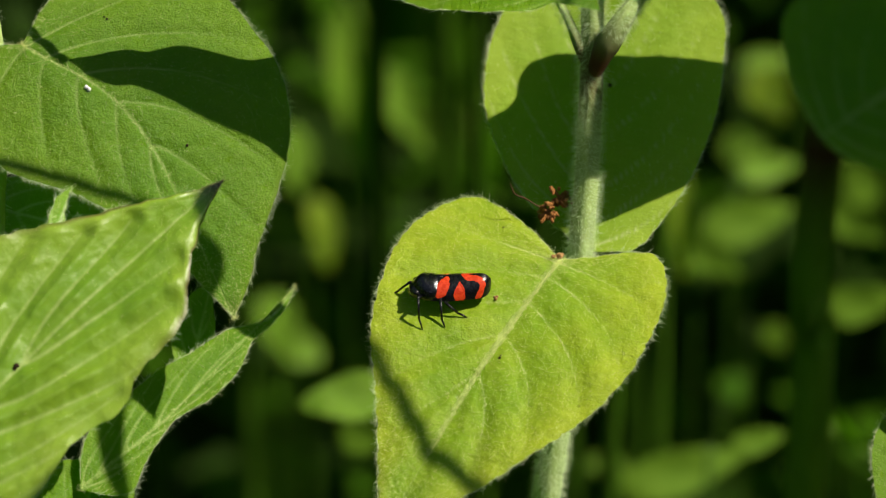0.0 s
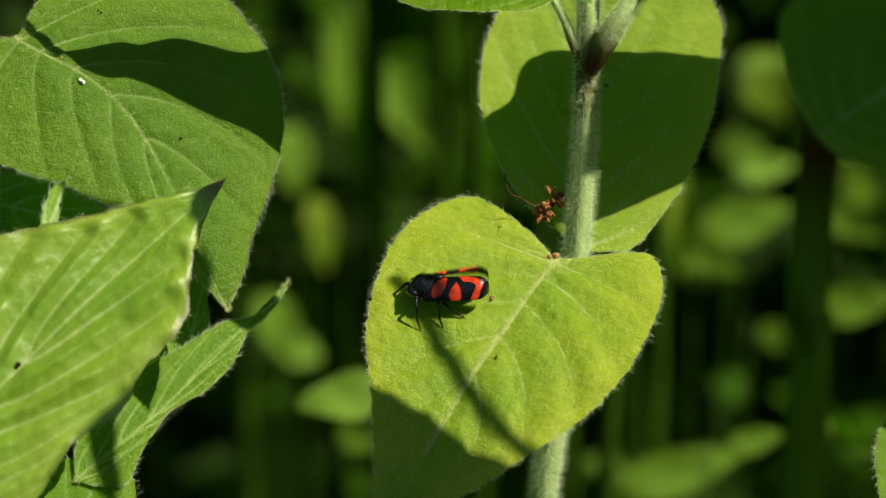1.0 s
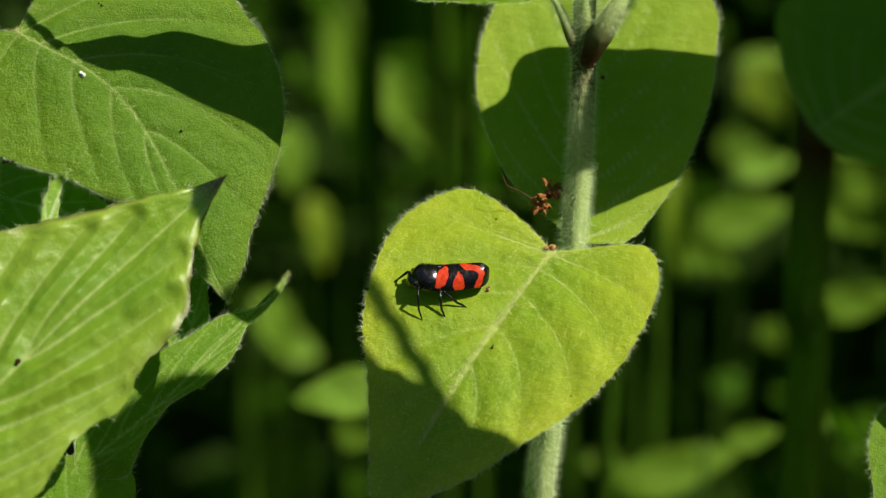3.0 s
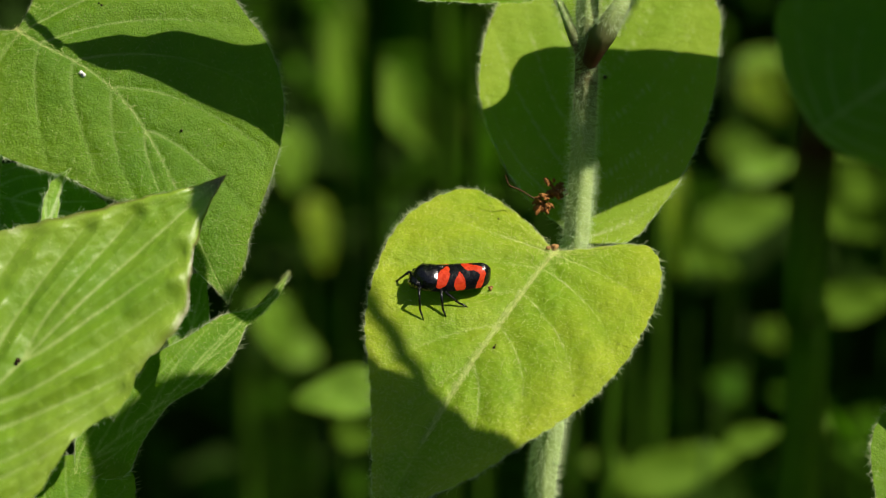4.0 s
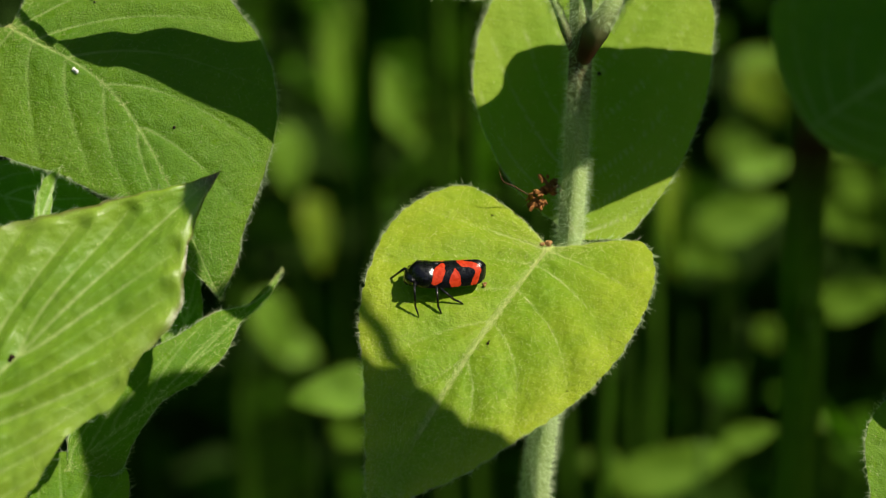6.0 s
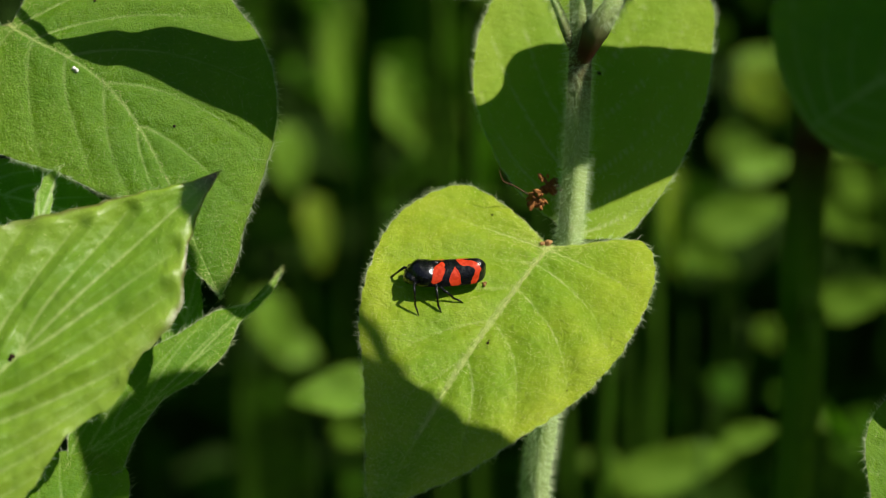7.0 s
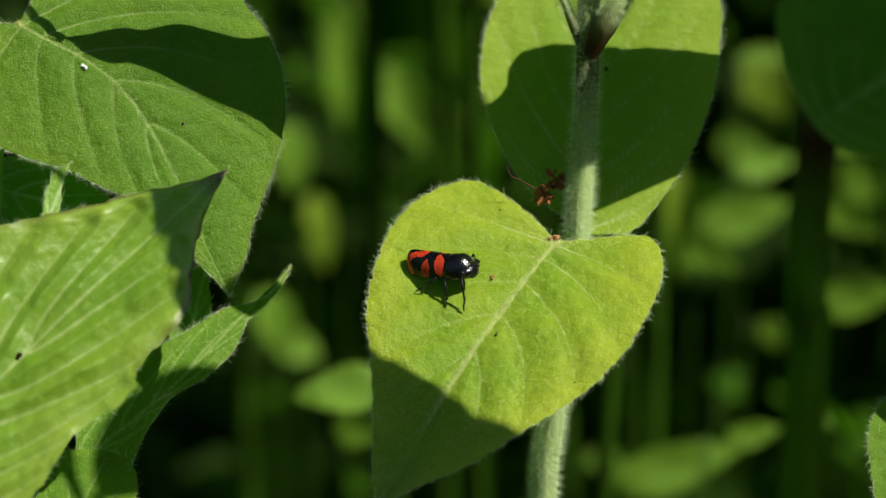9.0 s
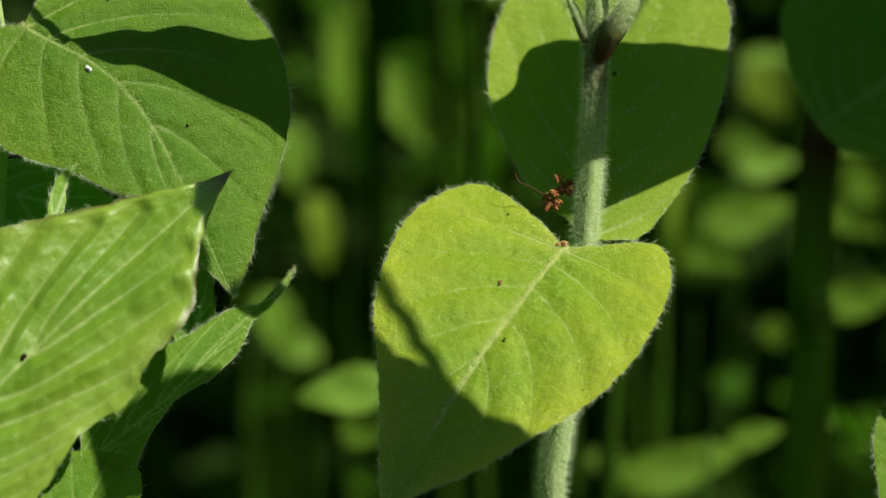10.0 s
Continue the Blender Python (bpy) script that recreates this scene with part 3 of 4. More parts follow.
leaf(arching, GREEN, (56.8, 89.1, 100.5), (0.619, 0.607, -0.498), (0.249, 0.449, 0.858), 28.0,
     [(5.9, 5.4), (12.2, 7.2), (18.6, 6.9), (23.8, 5.4), (26.7, 2.8)],
     [(4.9, -3.6), (13.4, -4.0), (23.6, -2.5), (26.6, -1.4)], veins=4)
leaf(screen, GREEN, (23.2, 81.0, 66.2), (0.052, -0.956, 0.287), (-0.100, 0.281, 0.954), 29.9,
     [(2.5, 4.7), (5.7, 4.9), (10.8, 2.0), (15.9, 1.0), (24.1, 0.4), (27.8, 0.6)],
     [(2.6, -5.1), (7.8, -6.2), (14.8, -4.1), (22.3, -2.6), (28.0, -1.2)], veins=4)
LEAF_LENGTH, LEAF_DROOP, LEAF_CUP = 47.5, 0.17, 0.04

# a dry crumpled husk caught behind the stem
def husk():
    """A clump of withered flower parts: many small crumpled grains."""
    r = random.Random(4)
    bm = bmesh.new()
    for k in range(64):
        cx, cy, wide = (0.2, 0.0, 0.58) if k < 34 else (1.7, 1.7, 0.75)
        at = Vector((cx + r.gauss(0, wide), cy + r.gauss(0, 0.7 * wide) + (0.3 if k >= 34 else 0), r.gauss(0, 0.5)))
        size = r.uniform(0.24, 0.5)
        turn = Euler((r.uniform(0, 6), r.uniform(0, 6), r.uniform(0, 6))).to_matrix()
        res = bmesh.ops.create_icosphere(bm, subdivisions=2, radius=1)
        for v in res["verts"]:
            d = v.co * (1 + 0.8 * noise.noise(v.co * 1.7 + Vector((k * 5, 0, 0))))
            v.co = 0.001 * (at + turn @ Vector((d.x * 1.5, d.y * 0.8, d.z * 0.6)) * size)
    ob = part("husk", bm, HUSK, host, "dry reddish-brown crumpled flower husk")
    m = Matrix((RIGHT, UP, NEAR)).transposed().to_4x4()
    m.translation = site(12.6, 6.4, -8.5) - host.location
    ob.matrix_basis = m
    return ob


husk()
stem(host, [(11.6, 7.4, -8), (9.6, 8.6, -7.5), (8.2, 9.2, -7), (7.6, 10.6, -7)], [0.10, 0.09, 0.08, 0.05], rings=6, name="dry_thread", dry=((0.5, 2.0),))

# a small hanging leaf that shades the upper part of the host stem
leaf(overhang, GREEN, (39.6, 49.6, 12.4), (0.5, -0.747, 0.44), (0.56, 0.665, 0.495), 10.2, [(0.6, 1.2), (3, 1.9), (7, 1.9), (9.9, 1.7)],
     [(0.6, -1.4), (3, -2.3), (7, -2.3), (9.9, -2.0)], veins=3, res=(30, 10))
stem(overhang, [(103, 62, 29), (66, 58, 18), (39.6, 49.6, 12.4)], [0.8, 0.6, 0.5], rings=8, name="petiole")
# stalks of the taller plants, and of the leaves that they carry
stem(overhang, [(125, -408, -190), (115, -100, -47), (104, 46, 22), (103, 66, 31)], [2.4, 2.3, 2.0, 1.5])
stem(overhang, [(101, 50, 24), (84, 50, 16), (72.5, 46.3, 5.0)], [1.0, 0.9, 0.8], rings=10, name="petiole")
stem(arching, [(100, -534, 82), (92, -20, 345), (78, 80, 330), (60, 110, 220), (56.8, 89.1, 100.5)], [2.4, 2.2, 1.9, 1.4, 0.9])
stem(shade_plant, [(105, -429, -145), (98, -100, 20), (92, 30, 92), (90, 60, 108)], [2.4, 2.3, 2.0, 1.5])
stem(shade_plant, [(92, 30, 92), (84, 32, 97), (78.7, 33.2, 97.4)], [1.1, 1.0, 0.9], rings=10, name="petiole")
stem(drooping, [(125, -433, -136), (122, -160, 0), (114, 40, 92), (103, 83, 106), (81, 110, 81)], [1.9, 1.8, 1.5, 1.1, 0.9], rings=10)
stem(screen, [(-170, -429, -145), (-168, -100, 5), (-160, 60, 66), (-150, 96, 78)], [2.4, 2.2, 1.8, 1.2])
stem(screen, [(-158, 70, 70), (-100, 100, 74), (-30, 98, 70), (23.2, 81.0, 66.2)], [0.9, 0.7, 0.6, 0.5], rings=10, name="petiole")
stem(neighbour, [(-58, 48, 8), (-46, 49, 14), (-34.5, 47.4, 19.3)], [0.6, 0.5, 0.45], rings=10, name="petiole")
stem(host, [(18.7, 25.2, -2.8), (20.2, 28.6, -1.0), (22.2, 31.8, 0), (25.5, 36.5, -1)], [0.9, 1.6, 1.25, 0.9], rings=12, hairs=1300, hair_from=0.45, name="petiole", dry=((0.1, 0.38),))
stem(host, [(18.3, 25.5, -4.5), (16.6, 29.5, -4), (15.2, 33, -5), (13, 37, -5.5)], [0.7, 0.7, 0.5, 0.4], rings=12, hairs=500, hair_from=0.45, name="petiole", dry=((0.1, 0.3),))
leaf(host, GREEN, (15, 37.2, -6), (-1.0, 0.0, -0.1), (0.05, 0.75, 0.65), 24, [(1, 3), (6, 5.4), (13, 5.2), (20, 2.8)], [(1, -3), (6, -5), (13, -5), (20, -2.6)],
     droop=0.05, veins=4, hairs=300, res=(40, 14))
for x, u, w, turn in ((25.5, 36.5, -1.0, 0.7), (13.0, 37.0, -5.5, -0.7)):
    leaf(host, GREEN, (x, u, w), (turn, 0.65, 0.2), (-turn, 0.6, 0.5), 6, [(0.6, 0.7), (2.5, 1.6), (4.5, 1)], [(0.6, -0.7), (2.5, -1.6), (4.5, -1)],
         veins=3, hairs=80, res=(24, 8))
# a leafy plant added beside it to keep the thick stem in the shade
stem(leafy, [(120, -366, -265), (121, -60, -125), (120, 60, -85), (120, 110, -60)], [2.6, 2.4, 2.2, 1.6], SHADED_STEM)


# ---- froghopper ----
def ball(bm, centre, radii, seg=20, flat=None):
    res = bmesh.ops.create_uvsphere(bm, u_segments=seg, v_segments=seg // 2, radius=1)
    for v in res["verts"]:
        v.co = Vector((centre[0] + v.co.x * radii[0], centre[1] + v.co.y * radii[1], centre[2] + v.co.z * radii[2])) * 0.001


def tube(bm, pts, radii, seg=8):
    rings = []
    for i, p in enumerate(pts):
        a, b = Vector(pts[max(i - 1, 0)]), Vector(pts[min(i + 1, len(pts) - 1)])
        t = (b - a).normalized()
        s = t.cross(Vector((0.31, 0.9, 0.2))).normalized()
        o = s.cross(t)
        rings.append([bm.verts.new((Vector(p) + (s * math.cos(k * 2 * math.pi / seg) + o * math.sin(k * 2 * math.pi / seg)) * radii[i]) * 0.001)
                      for k in range(seg)])
    for r, q in zip(rings, rings[1:]):
        for k in range(seg):
            bm.faces.new((r[k], r[(k + 1) % seg], q[(k + 1) % seg], q[k]))
    bm.faces.new(rings[0][::-1])
    bm.faces.new(rings[-1])


HINGE = (2.3, 0.8, 3.0)


# the hindmost red band, as mm along the body and down from the ridge
BAND = [(-2.1, 0.0), (-2.5, 0.45), (-3.3, 0.50), (-4.1, 0.80), (-4.5, 1.35), (-4.3, 1.95), (-3.9, 2.5)]


def off_line(p, a, b):
    """How far p lies from the line between a and b."""
    dx, dy = b[0] - a[0], b[1] - a[1]
    f = max(0.0, min(1.0, ((p[0] - a[0]) * dx + (p[1] - a[1]) * dy) / (dx * dx + dy * dy)))
    return math.hypot(p[0] - a[0] - f * dx, p[1] - a[1] - f * dy)


def wing_case(owner, side):
    """One wing case, in mm from its hinge; a rounded half roof with red blotches on black."""
    nu, nv = 90, 44
    verts, faces, red = [], [], []
    for i in range(nu):
        u = i / (nu - 1)
        x = 2.6 - 8.1 * u
        end = max(0.0, 1 - max(0.0, (u - 0.80) / 0.20) ** 3)
        w = (2.25 + 0.30 * math.sin(min(1, u / 0.4) * math.pi / 2)) * (1 - 0.45 * u ** 2.2) * end ** 0.6
        top = 3.45 + 0.55 * u - 0.9 * (1 - end) - 0.5 * max(0.0, 0.15 - u) / 0.15
        low = 1.2 + 0.2 * u * u + 0.5 * (1 - end)
        for j in range(nv):
            v = j / (nv - 1)
            swell = 0.36 * math.sin(math.pi * v) * end ** 0.5
            g = v * math.pi / 2
            y = w * (0.5 * v + 0.5 * math.sin(g)) + swell * 0.4
            z = top - (top - low) * (0.45 * v + 0.55 * (1 - math.cos(g))) + swell * 0.3
            verts.append(Vector((x - HINGE[0], side * (y + 0.01 - HINGE[1]), z - HINGE[2])) * 0.001)
            rough = 0.3 * noise.noise((x * 1.6, v * 5, 2)) + 0.15 * noise.noise((x * 4, v * 12, 5))
            first = (abs(x - 0.65 - 1.1 * (v - 0.5)) / (0.62 + 0.35 * v)) ** 2.4 + (abs(v - 0.47) / 0.40) ** 2.6 + 1.5 * rough
            girth = 0.16 + 0.62 * max(0.0, min(1.0, (v - 0.32) / 0.4))
            second = (abs(x + 1.55) / girth) ** 2.4 + (abs(v - 0.66) / 0.34) ** 3 + 1.6 * rough
            band = min(off_line((x, 2.7 * v), p, q) for p, q in zip(BAND, BAND[1:])) / (0.36 + 0.3 * rough)
            back = min(first, second, band)
            red.append(max(0.0, min(1.0, 0.5 + (1 - back) * 2.5)))
    for i in range(nu - 1):
        for j in range(nv - 1):
            a, b, c, d = i * nv + j, i * nv + j + 1, (i + 1) * nv + j + 1, (i + 1) * nv + j
            faces.append((a, b, c, d) if side < 0 else (a, d, c, b))
    ob = mesh_object("wing_case", verts, faces, WING_CASE, owner, "black wing case with three red blotches")
    attribute(ob, "red", red)
    ob.matrix_basis = pose(HINGE[0] * 0.001, side * HINGE[1] * 0.001, HINGE[2] * 0.001)
    ob.modifiers.new("thickness", "SOLIDIFY").thickness = 0.00008
    return ob


RISE = 10.0  # the body is carried head-up


def leg(owner, hip, knee, ankle, toe, thick=0.24):
    """A leg, from its hip joint."""
    bm = bmesh.new()
    h = Vector(hip)
    drop = -math.tan(radians(RISE)) * (toe[0] + 2.5)
    k, a, t = (Vector(p) - h + Vector((0, 0, f * drop)) for p, f in ((knee, 0.15), (ankle, 0.75), (toe, 1.0)))
    tube(bm, [(0, 0, 0), k * 0.35, k * 0.8, k], [thick * 1.0, thick * 1.3, thick * 0.95, thick * 0.7])
    tube(bm, [k * 0.99, k * 0.6 + a * 0.4, a], [thick * 0.75, thick * 0.62, thick * 0.6])
    tube(bm, [a, a * 0.5 + t * 0.5 + Vector((0, 0, 0.12)), t], [thick * 0.5, thick * 0.5, thick * 0.32])
    for i in (0.5, 0.75):
        p = k * (1 - i) + a * i
        tube(bm, [p, p + Vector((0.1, 0.12, 0.3))], [0.05, 0.015], 5)
    ball(bm, k, (thick * 0.75, thick * 0.75, thick * 0.75), 10)
    ob = part("leg", bm, SHELL, owner)
    ob.matrix_basis = pose(*(0.001 * c for c in hip))
    return ob


def froghopper():
    bug = new("froghopper")
    bug.empty_display_size = 0.005
    tagged(bug, "shiny black froghopper insect with bright red blotches", "insect")
    bm = bmesh.new()
    ball(bm, (-0.9, 0, 1.75), (3.8, 1.5, 0.95), 28)
    ball(bm, (2.2, 0, 1.8), (1.6, 1.45, 0.95), 20)
    part("abdomen", bm, SHELL, bug, "black underside")
    bm = bmesh.new()
    ball(bm, (2.3, 0, 1.5), (2.6, 2.4, 2.1), 40)
    for v in bm.verts:
        x, y, z = (c * 1000 for c in v.co)
        y *= 1 - 0.09 * max(0.0, x - 2.4)
        z += 0.30 * max(0.0, x - 2.6) * max(0.0, 4.9 - x) * max(0.0, z - 1.5) / 2.1 - 0.05 * max(0.0, x - 2.6) ** 2
        z += 0.15 * max(0.0, 1 - abs(y) / 1.8) * max(0.0, min(1.0, (3.6 - x) / 1.5))
        v.co = Vector((x, y, max(z, 1.15))) * 0.001
    pronotum = part("pronotum", bm, SHELL, bug, "glossy black shield behind the head")
    attribute(pronotum, "red", np.zeros(len(pronotum.data.vertices)))
    bm = bmesh.new()
    ball(bm, (3.9, 0, 1.65), (1.15, 1.95, 1.0), 24)
    ball(bm, (4.5, 0, 1.35), (0.65, 1.1, 0.75), 18)
    part("head", bm, SHELL, bug)
    for s in (-1, 1):
        bm = bmesh.new()
        ball(bm, (4.1, s * 1.72, 1.95), (0.42, 0.36, 0.4), 16)
        part("eye", bm, SHELL, bug, "dark brown rounded eye")
        bm = bmesh.new()
        tube(bm, [(4.8, s * 0.7, 1.8), (5.0, s * 0.85, 1.9), (5.3, s * 1.0, 1.95)], [0.1, 0.06, 0.02], 6)
        part("antenna", bm, SHELL, bug)
    bm = bmesh.new()
    tube(bm, [(1.6, 0, 3.15), (0.9, 0, 3.35), (0.0, 0, 3.6)], [0.55, 0.40, 0.05], 10)
    part("scutellum", bm, SHELL, bug, "small black triangle between the wing cases")
    cases = {s: wing_case(bug, s) for s in (-1, 1)}
    legs = {}
    for s in (-1, 1):
        legs["fore", s] = leg(bug, (3.2, s * 0.9, 1.3), (4.2, s * 2.4, 2.3), (4.4, s * 4.1, 0.9), (4.1, s * 5.0, 0.1), 0.25)
        legs["mid", s] = leg(bug, (1.2, s * 1.0, 1.2), (1.7, s * 2.6, 1.9), (2.1, s * 4.2, 0.5), (2.0, s * 5.0, 0.1), 0.27)
        legs["hind", s] = leg(bug, (-0.6, s * 1.0, 1.2), (0.3, s * 2.5, 1.5), (-1.4, s * 3.5, 0.5), (-2.5, s * 3.9, 0.1), 0.27)
    return bug, cases, legs


bug, cases, legs = froghopper()
bug.rotation_mode = "QUATERNION"
bug.scale = (1.03, 1.03, 1.03)


# ---- small things on the leaves ----
def crumb(name, owner, spots, material, label):
    """A few irregular dry specks lying together at one place on a leaf."""
    bm = bmesh.new()
    for k, (x, y, z, r) in enumerate(spots):
        res = bmesh.ops.create_icosphere(bm, subdivisions=2, radius=r * 0.001)
        for v in res["verts"]:
            n = noise.noise(v.co * 2600 + Vector((k * 7, 0, 0)))
            v.co = v.co * (1 + 0.7 * n) + Vector((x, y, z)) * 0.001
    return part(name, bm, material, owner, label)


def on_blade(blade, a, b, lift=0.1):
    """The point of a leaf's upper face nearest to a and b, in its own mm."""
    best = min(blade.data.vertices, key=lambda v: (v.co.x * 1000 - a) ** 2 + (v.co.y * 1000 - b) ** 2)
    return best.co.x * 1000, best.co.y * 1000, best.co.z * 1000 + lift


def specks(name, blade, a, b, material, label, sizes):
    x, y, z = on_blade(blade, a, b)
    pts = [(x + 0.45 * math.sin(5 * k), y + 0.4 * math.cos(7 * k), z + 0.3 * r, r) for k, r in enumerate(sizes)]
    return crumb(name, blade, pts, material, label)


specks("speck", host_leaf, 19.0, 1.0, SPECK, "dark brown speck", (0.2, 0.13))
specks("crumb", host_leaf, 10.5, -4.6, CRUMB, "pale brown crumb", (0.24, 0.18, 0.15))
specks("crumb", host_leaf, -1.0, -0.4, CRUMB, "dry brown crumbs at the leaf base", (0.4, 0.33, 0.36, 0.25, 0.3))
specks("speck", host_leaf, -1.4, -10.0, SPECK, "tiny dark speck", (0.13,))
specks("speck", host_leaf, 21.9, 14.2, SPECK, "tiny dark speck", (0.1,))
specks("grit", broad_leaf, 10.4, 2.7, GRIT, "white grain", (0.3, 0.26))
specks("speck", broad_leaf, 23.9, 8.3, SPECK, "tiny dark speck", (0.2,))
specks("speck", broad_leaf, 3.7, 10.6, SPECK, "brown speck", (0.16, 0.12))
specks("speck", front_leaf, 36.2, 1.3, SPECK, "brown spot", (0.32, 0.25))
specks("speck", back_leaf, 25.7, -1.7, SPECK, "tiny dark speck", (0.3,))


# ---- undergrowth behind ----
def simple_blade(length, width, seed):
    """Vertices and faces of a plain arched leaf, base at the origin, along x."""
    r = random.Random(seed)
    n, w = 13, 7
    verts, faces = [], []
    for i in range(n):
        t = i / (n - 1)
        half = width * 0.5 * (math.sin(math.pi * t ** 0.72) ** 0.8 + 0.02) * (1 + 0.04 * math.sin(t * 40))
        for j in range(w):
            c = j / (w - 1) * 2 - 1
            verts.append((t * length + 0.06 * length * abs(c) * (t - 0.3), c * half,
                          -0.22 * length * t * t + 0.12 * abs(c) * half + 0.02 * length * math.sin(t * 9 + c * 2 + r.random())))
    for i in range(n - 1):
        for j in range(w - 1):
            faces.append((i * w + j, (i + 1) * w + j, (i + 1) * w + j + 1, i * w + j + 1))
    return verts, faces


BLADES = []
for k, (ln, wd) in enumerate(((0.052, 0.034), (0.044, 0.030), (0.060, 0.036), (0.038, 0.028))):
    for mat in (UNDER, SHADED_LEAF, LIME, PALE):
        v, f = simple_blade(ln, wd, k)
        me = bpy.data.meshes.new("leaf")
        me.from_pydata(v, [], f)
        me.materials.append(mat)
        me.shade_smooth()
        BLADES.append(me)


def face(owner, place, along, normal, blade, size, wide):
    ob = new("leaf", blade)
    ob.parent = owner
    ob.matrix_basis = seat(owner, place, along, normal) @ Matrix.Diagonal((size, wide * size, size, 1))
    return ob


def hang(owner, place, heading, pitch, roll, blade, size=1.0):
    ob = new("leaf", blade)
    ob.parent = owner
    m = Matrix.Translation(Vector(place) - owner.location) @ Euler((radians(roll), radians(-pitch), radians(heading)), "XYZ").to_matrix().to_4x4()
    ob.matrix_basis = m @ Matrix.Diagonal((size, size, size, 1))
    return ob


def straight_stem(owner, top, radius, lean=(0, 0), material=SHADED_STEM):
    bm = bmesh.new()
    pts = []
    for i in range(9):
        t = i / 8
        pts.append((1000 * lean[0] * t * t, 1000 * lean[1] * t * t, 1000 * top * t - 20))
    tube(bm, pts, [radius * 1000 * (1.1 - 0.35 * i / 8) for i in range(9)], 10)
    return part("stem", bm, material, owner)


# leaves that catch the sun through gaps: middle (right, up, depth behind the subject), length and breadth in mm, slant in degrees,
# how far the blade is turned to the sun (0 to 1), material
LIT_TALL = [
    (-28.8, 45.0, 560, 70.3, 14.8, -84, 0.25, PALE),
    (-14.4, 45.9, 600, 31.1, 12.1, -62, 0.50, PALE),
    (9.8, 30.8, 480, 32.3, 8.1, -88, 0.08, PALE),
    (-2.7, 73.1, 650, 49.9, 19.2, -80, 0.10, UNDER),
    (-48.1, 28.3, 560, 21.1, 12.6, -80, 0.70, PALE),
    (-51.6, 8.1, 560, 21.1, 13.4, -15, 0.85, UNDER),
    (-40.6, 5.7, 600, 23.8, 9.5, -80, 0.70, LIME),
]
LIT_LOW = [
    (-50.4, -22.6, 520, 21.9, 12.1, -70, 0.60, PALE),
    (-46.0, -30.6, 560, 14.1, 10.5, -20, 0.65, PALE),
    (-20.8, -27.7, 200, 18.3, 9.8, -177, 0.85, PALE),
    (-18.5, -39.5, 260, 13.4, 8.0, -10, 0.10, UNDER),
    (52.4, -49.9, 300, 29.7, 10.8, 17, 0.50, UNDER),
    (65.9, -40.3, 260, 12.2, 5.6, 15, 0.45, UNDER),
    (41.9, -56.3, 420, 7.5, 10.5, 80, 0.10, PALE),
    (82.6, -39.4, 500, 9.9, 9.9, 40, 0.00, SHADED_LEAF),
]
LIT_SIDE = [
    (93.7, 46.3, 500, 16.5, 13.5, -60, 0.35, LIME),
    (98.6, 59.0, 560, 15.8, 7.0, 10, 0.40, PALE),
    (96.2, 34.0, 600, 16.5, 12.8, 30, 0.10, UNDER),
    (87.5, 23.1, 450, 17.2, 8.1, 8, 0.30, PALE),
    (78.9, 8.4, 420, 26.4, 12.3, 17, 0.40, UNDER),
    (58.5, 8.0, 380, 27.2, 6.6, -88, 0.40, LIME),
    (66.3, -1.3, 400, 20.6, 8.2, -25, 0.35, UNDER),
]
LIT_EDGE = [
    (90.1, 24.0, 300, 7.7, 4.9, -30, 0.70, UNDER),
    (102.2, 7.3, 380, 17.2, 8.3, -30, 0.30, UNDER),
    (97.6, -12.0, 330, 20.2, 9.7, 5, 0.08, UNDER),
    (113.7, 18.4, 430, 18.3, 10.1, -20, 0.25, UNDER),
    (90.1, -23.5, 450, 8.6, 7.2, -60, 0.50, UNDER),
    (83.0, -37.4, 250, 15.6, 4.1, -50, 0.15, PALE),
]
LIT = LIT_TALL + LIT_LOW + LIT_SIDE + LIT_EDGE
# the darker blades only: part of the undergrowth's shade is in their colour
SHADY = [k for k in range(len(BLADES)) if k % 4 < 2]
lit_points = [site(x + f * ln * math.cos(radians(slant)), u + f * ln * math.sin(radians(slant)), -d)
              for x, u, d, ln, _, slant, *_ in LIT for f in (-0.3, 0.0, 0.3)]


def in_a_gap(p, clear=0.03):
    for q in lit_points:
        d = p - q
        k = d.dot(SUN)
        if k > 0.01 and (d - SUN * k).length < clear:
            return True
    return False


for k in range(3, 16, 2):
    g = radians(67 * k + 12)
    place, along = (120 + 3 * math.cos(g), 34 + 5.2 * k, -97 + 2.6 * k), (math.cos(g), 0.25, math.sin(g))
    if in_a_gap(site(*place) + way(along) * 0.03, 0.03):
        continue
    leaf(leafy, GREEN, place, along, (-0.2 * math.cos(g), 0.9, 0.5), 56,
         [(3, 8), (14, 18), (30, 19), (46, 10)], [(3, -8), (14, -18), (30, -19), (46, -10)], droop=0.2, cup=0.1, veins=4, res=(40, 16))

rng = random.Random(11)


def view_top(y):
    return 0.6275 - (y + 0.38) * math.tan(radians(19.6))


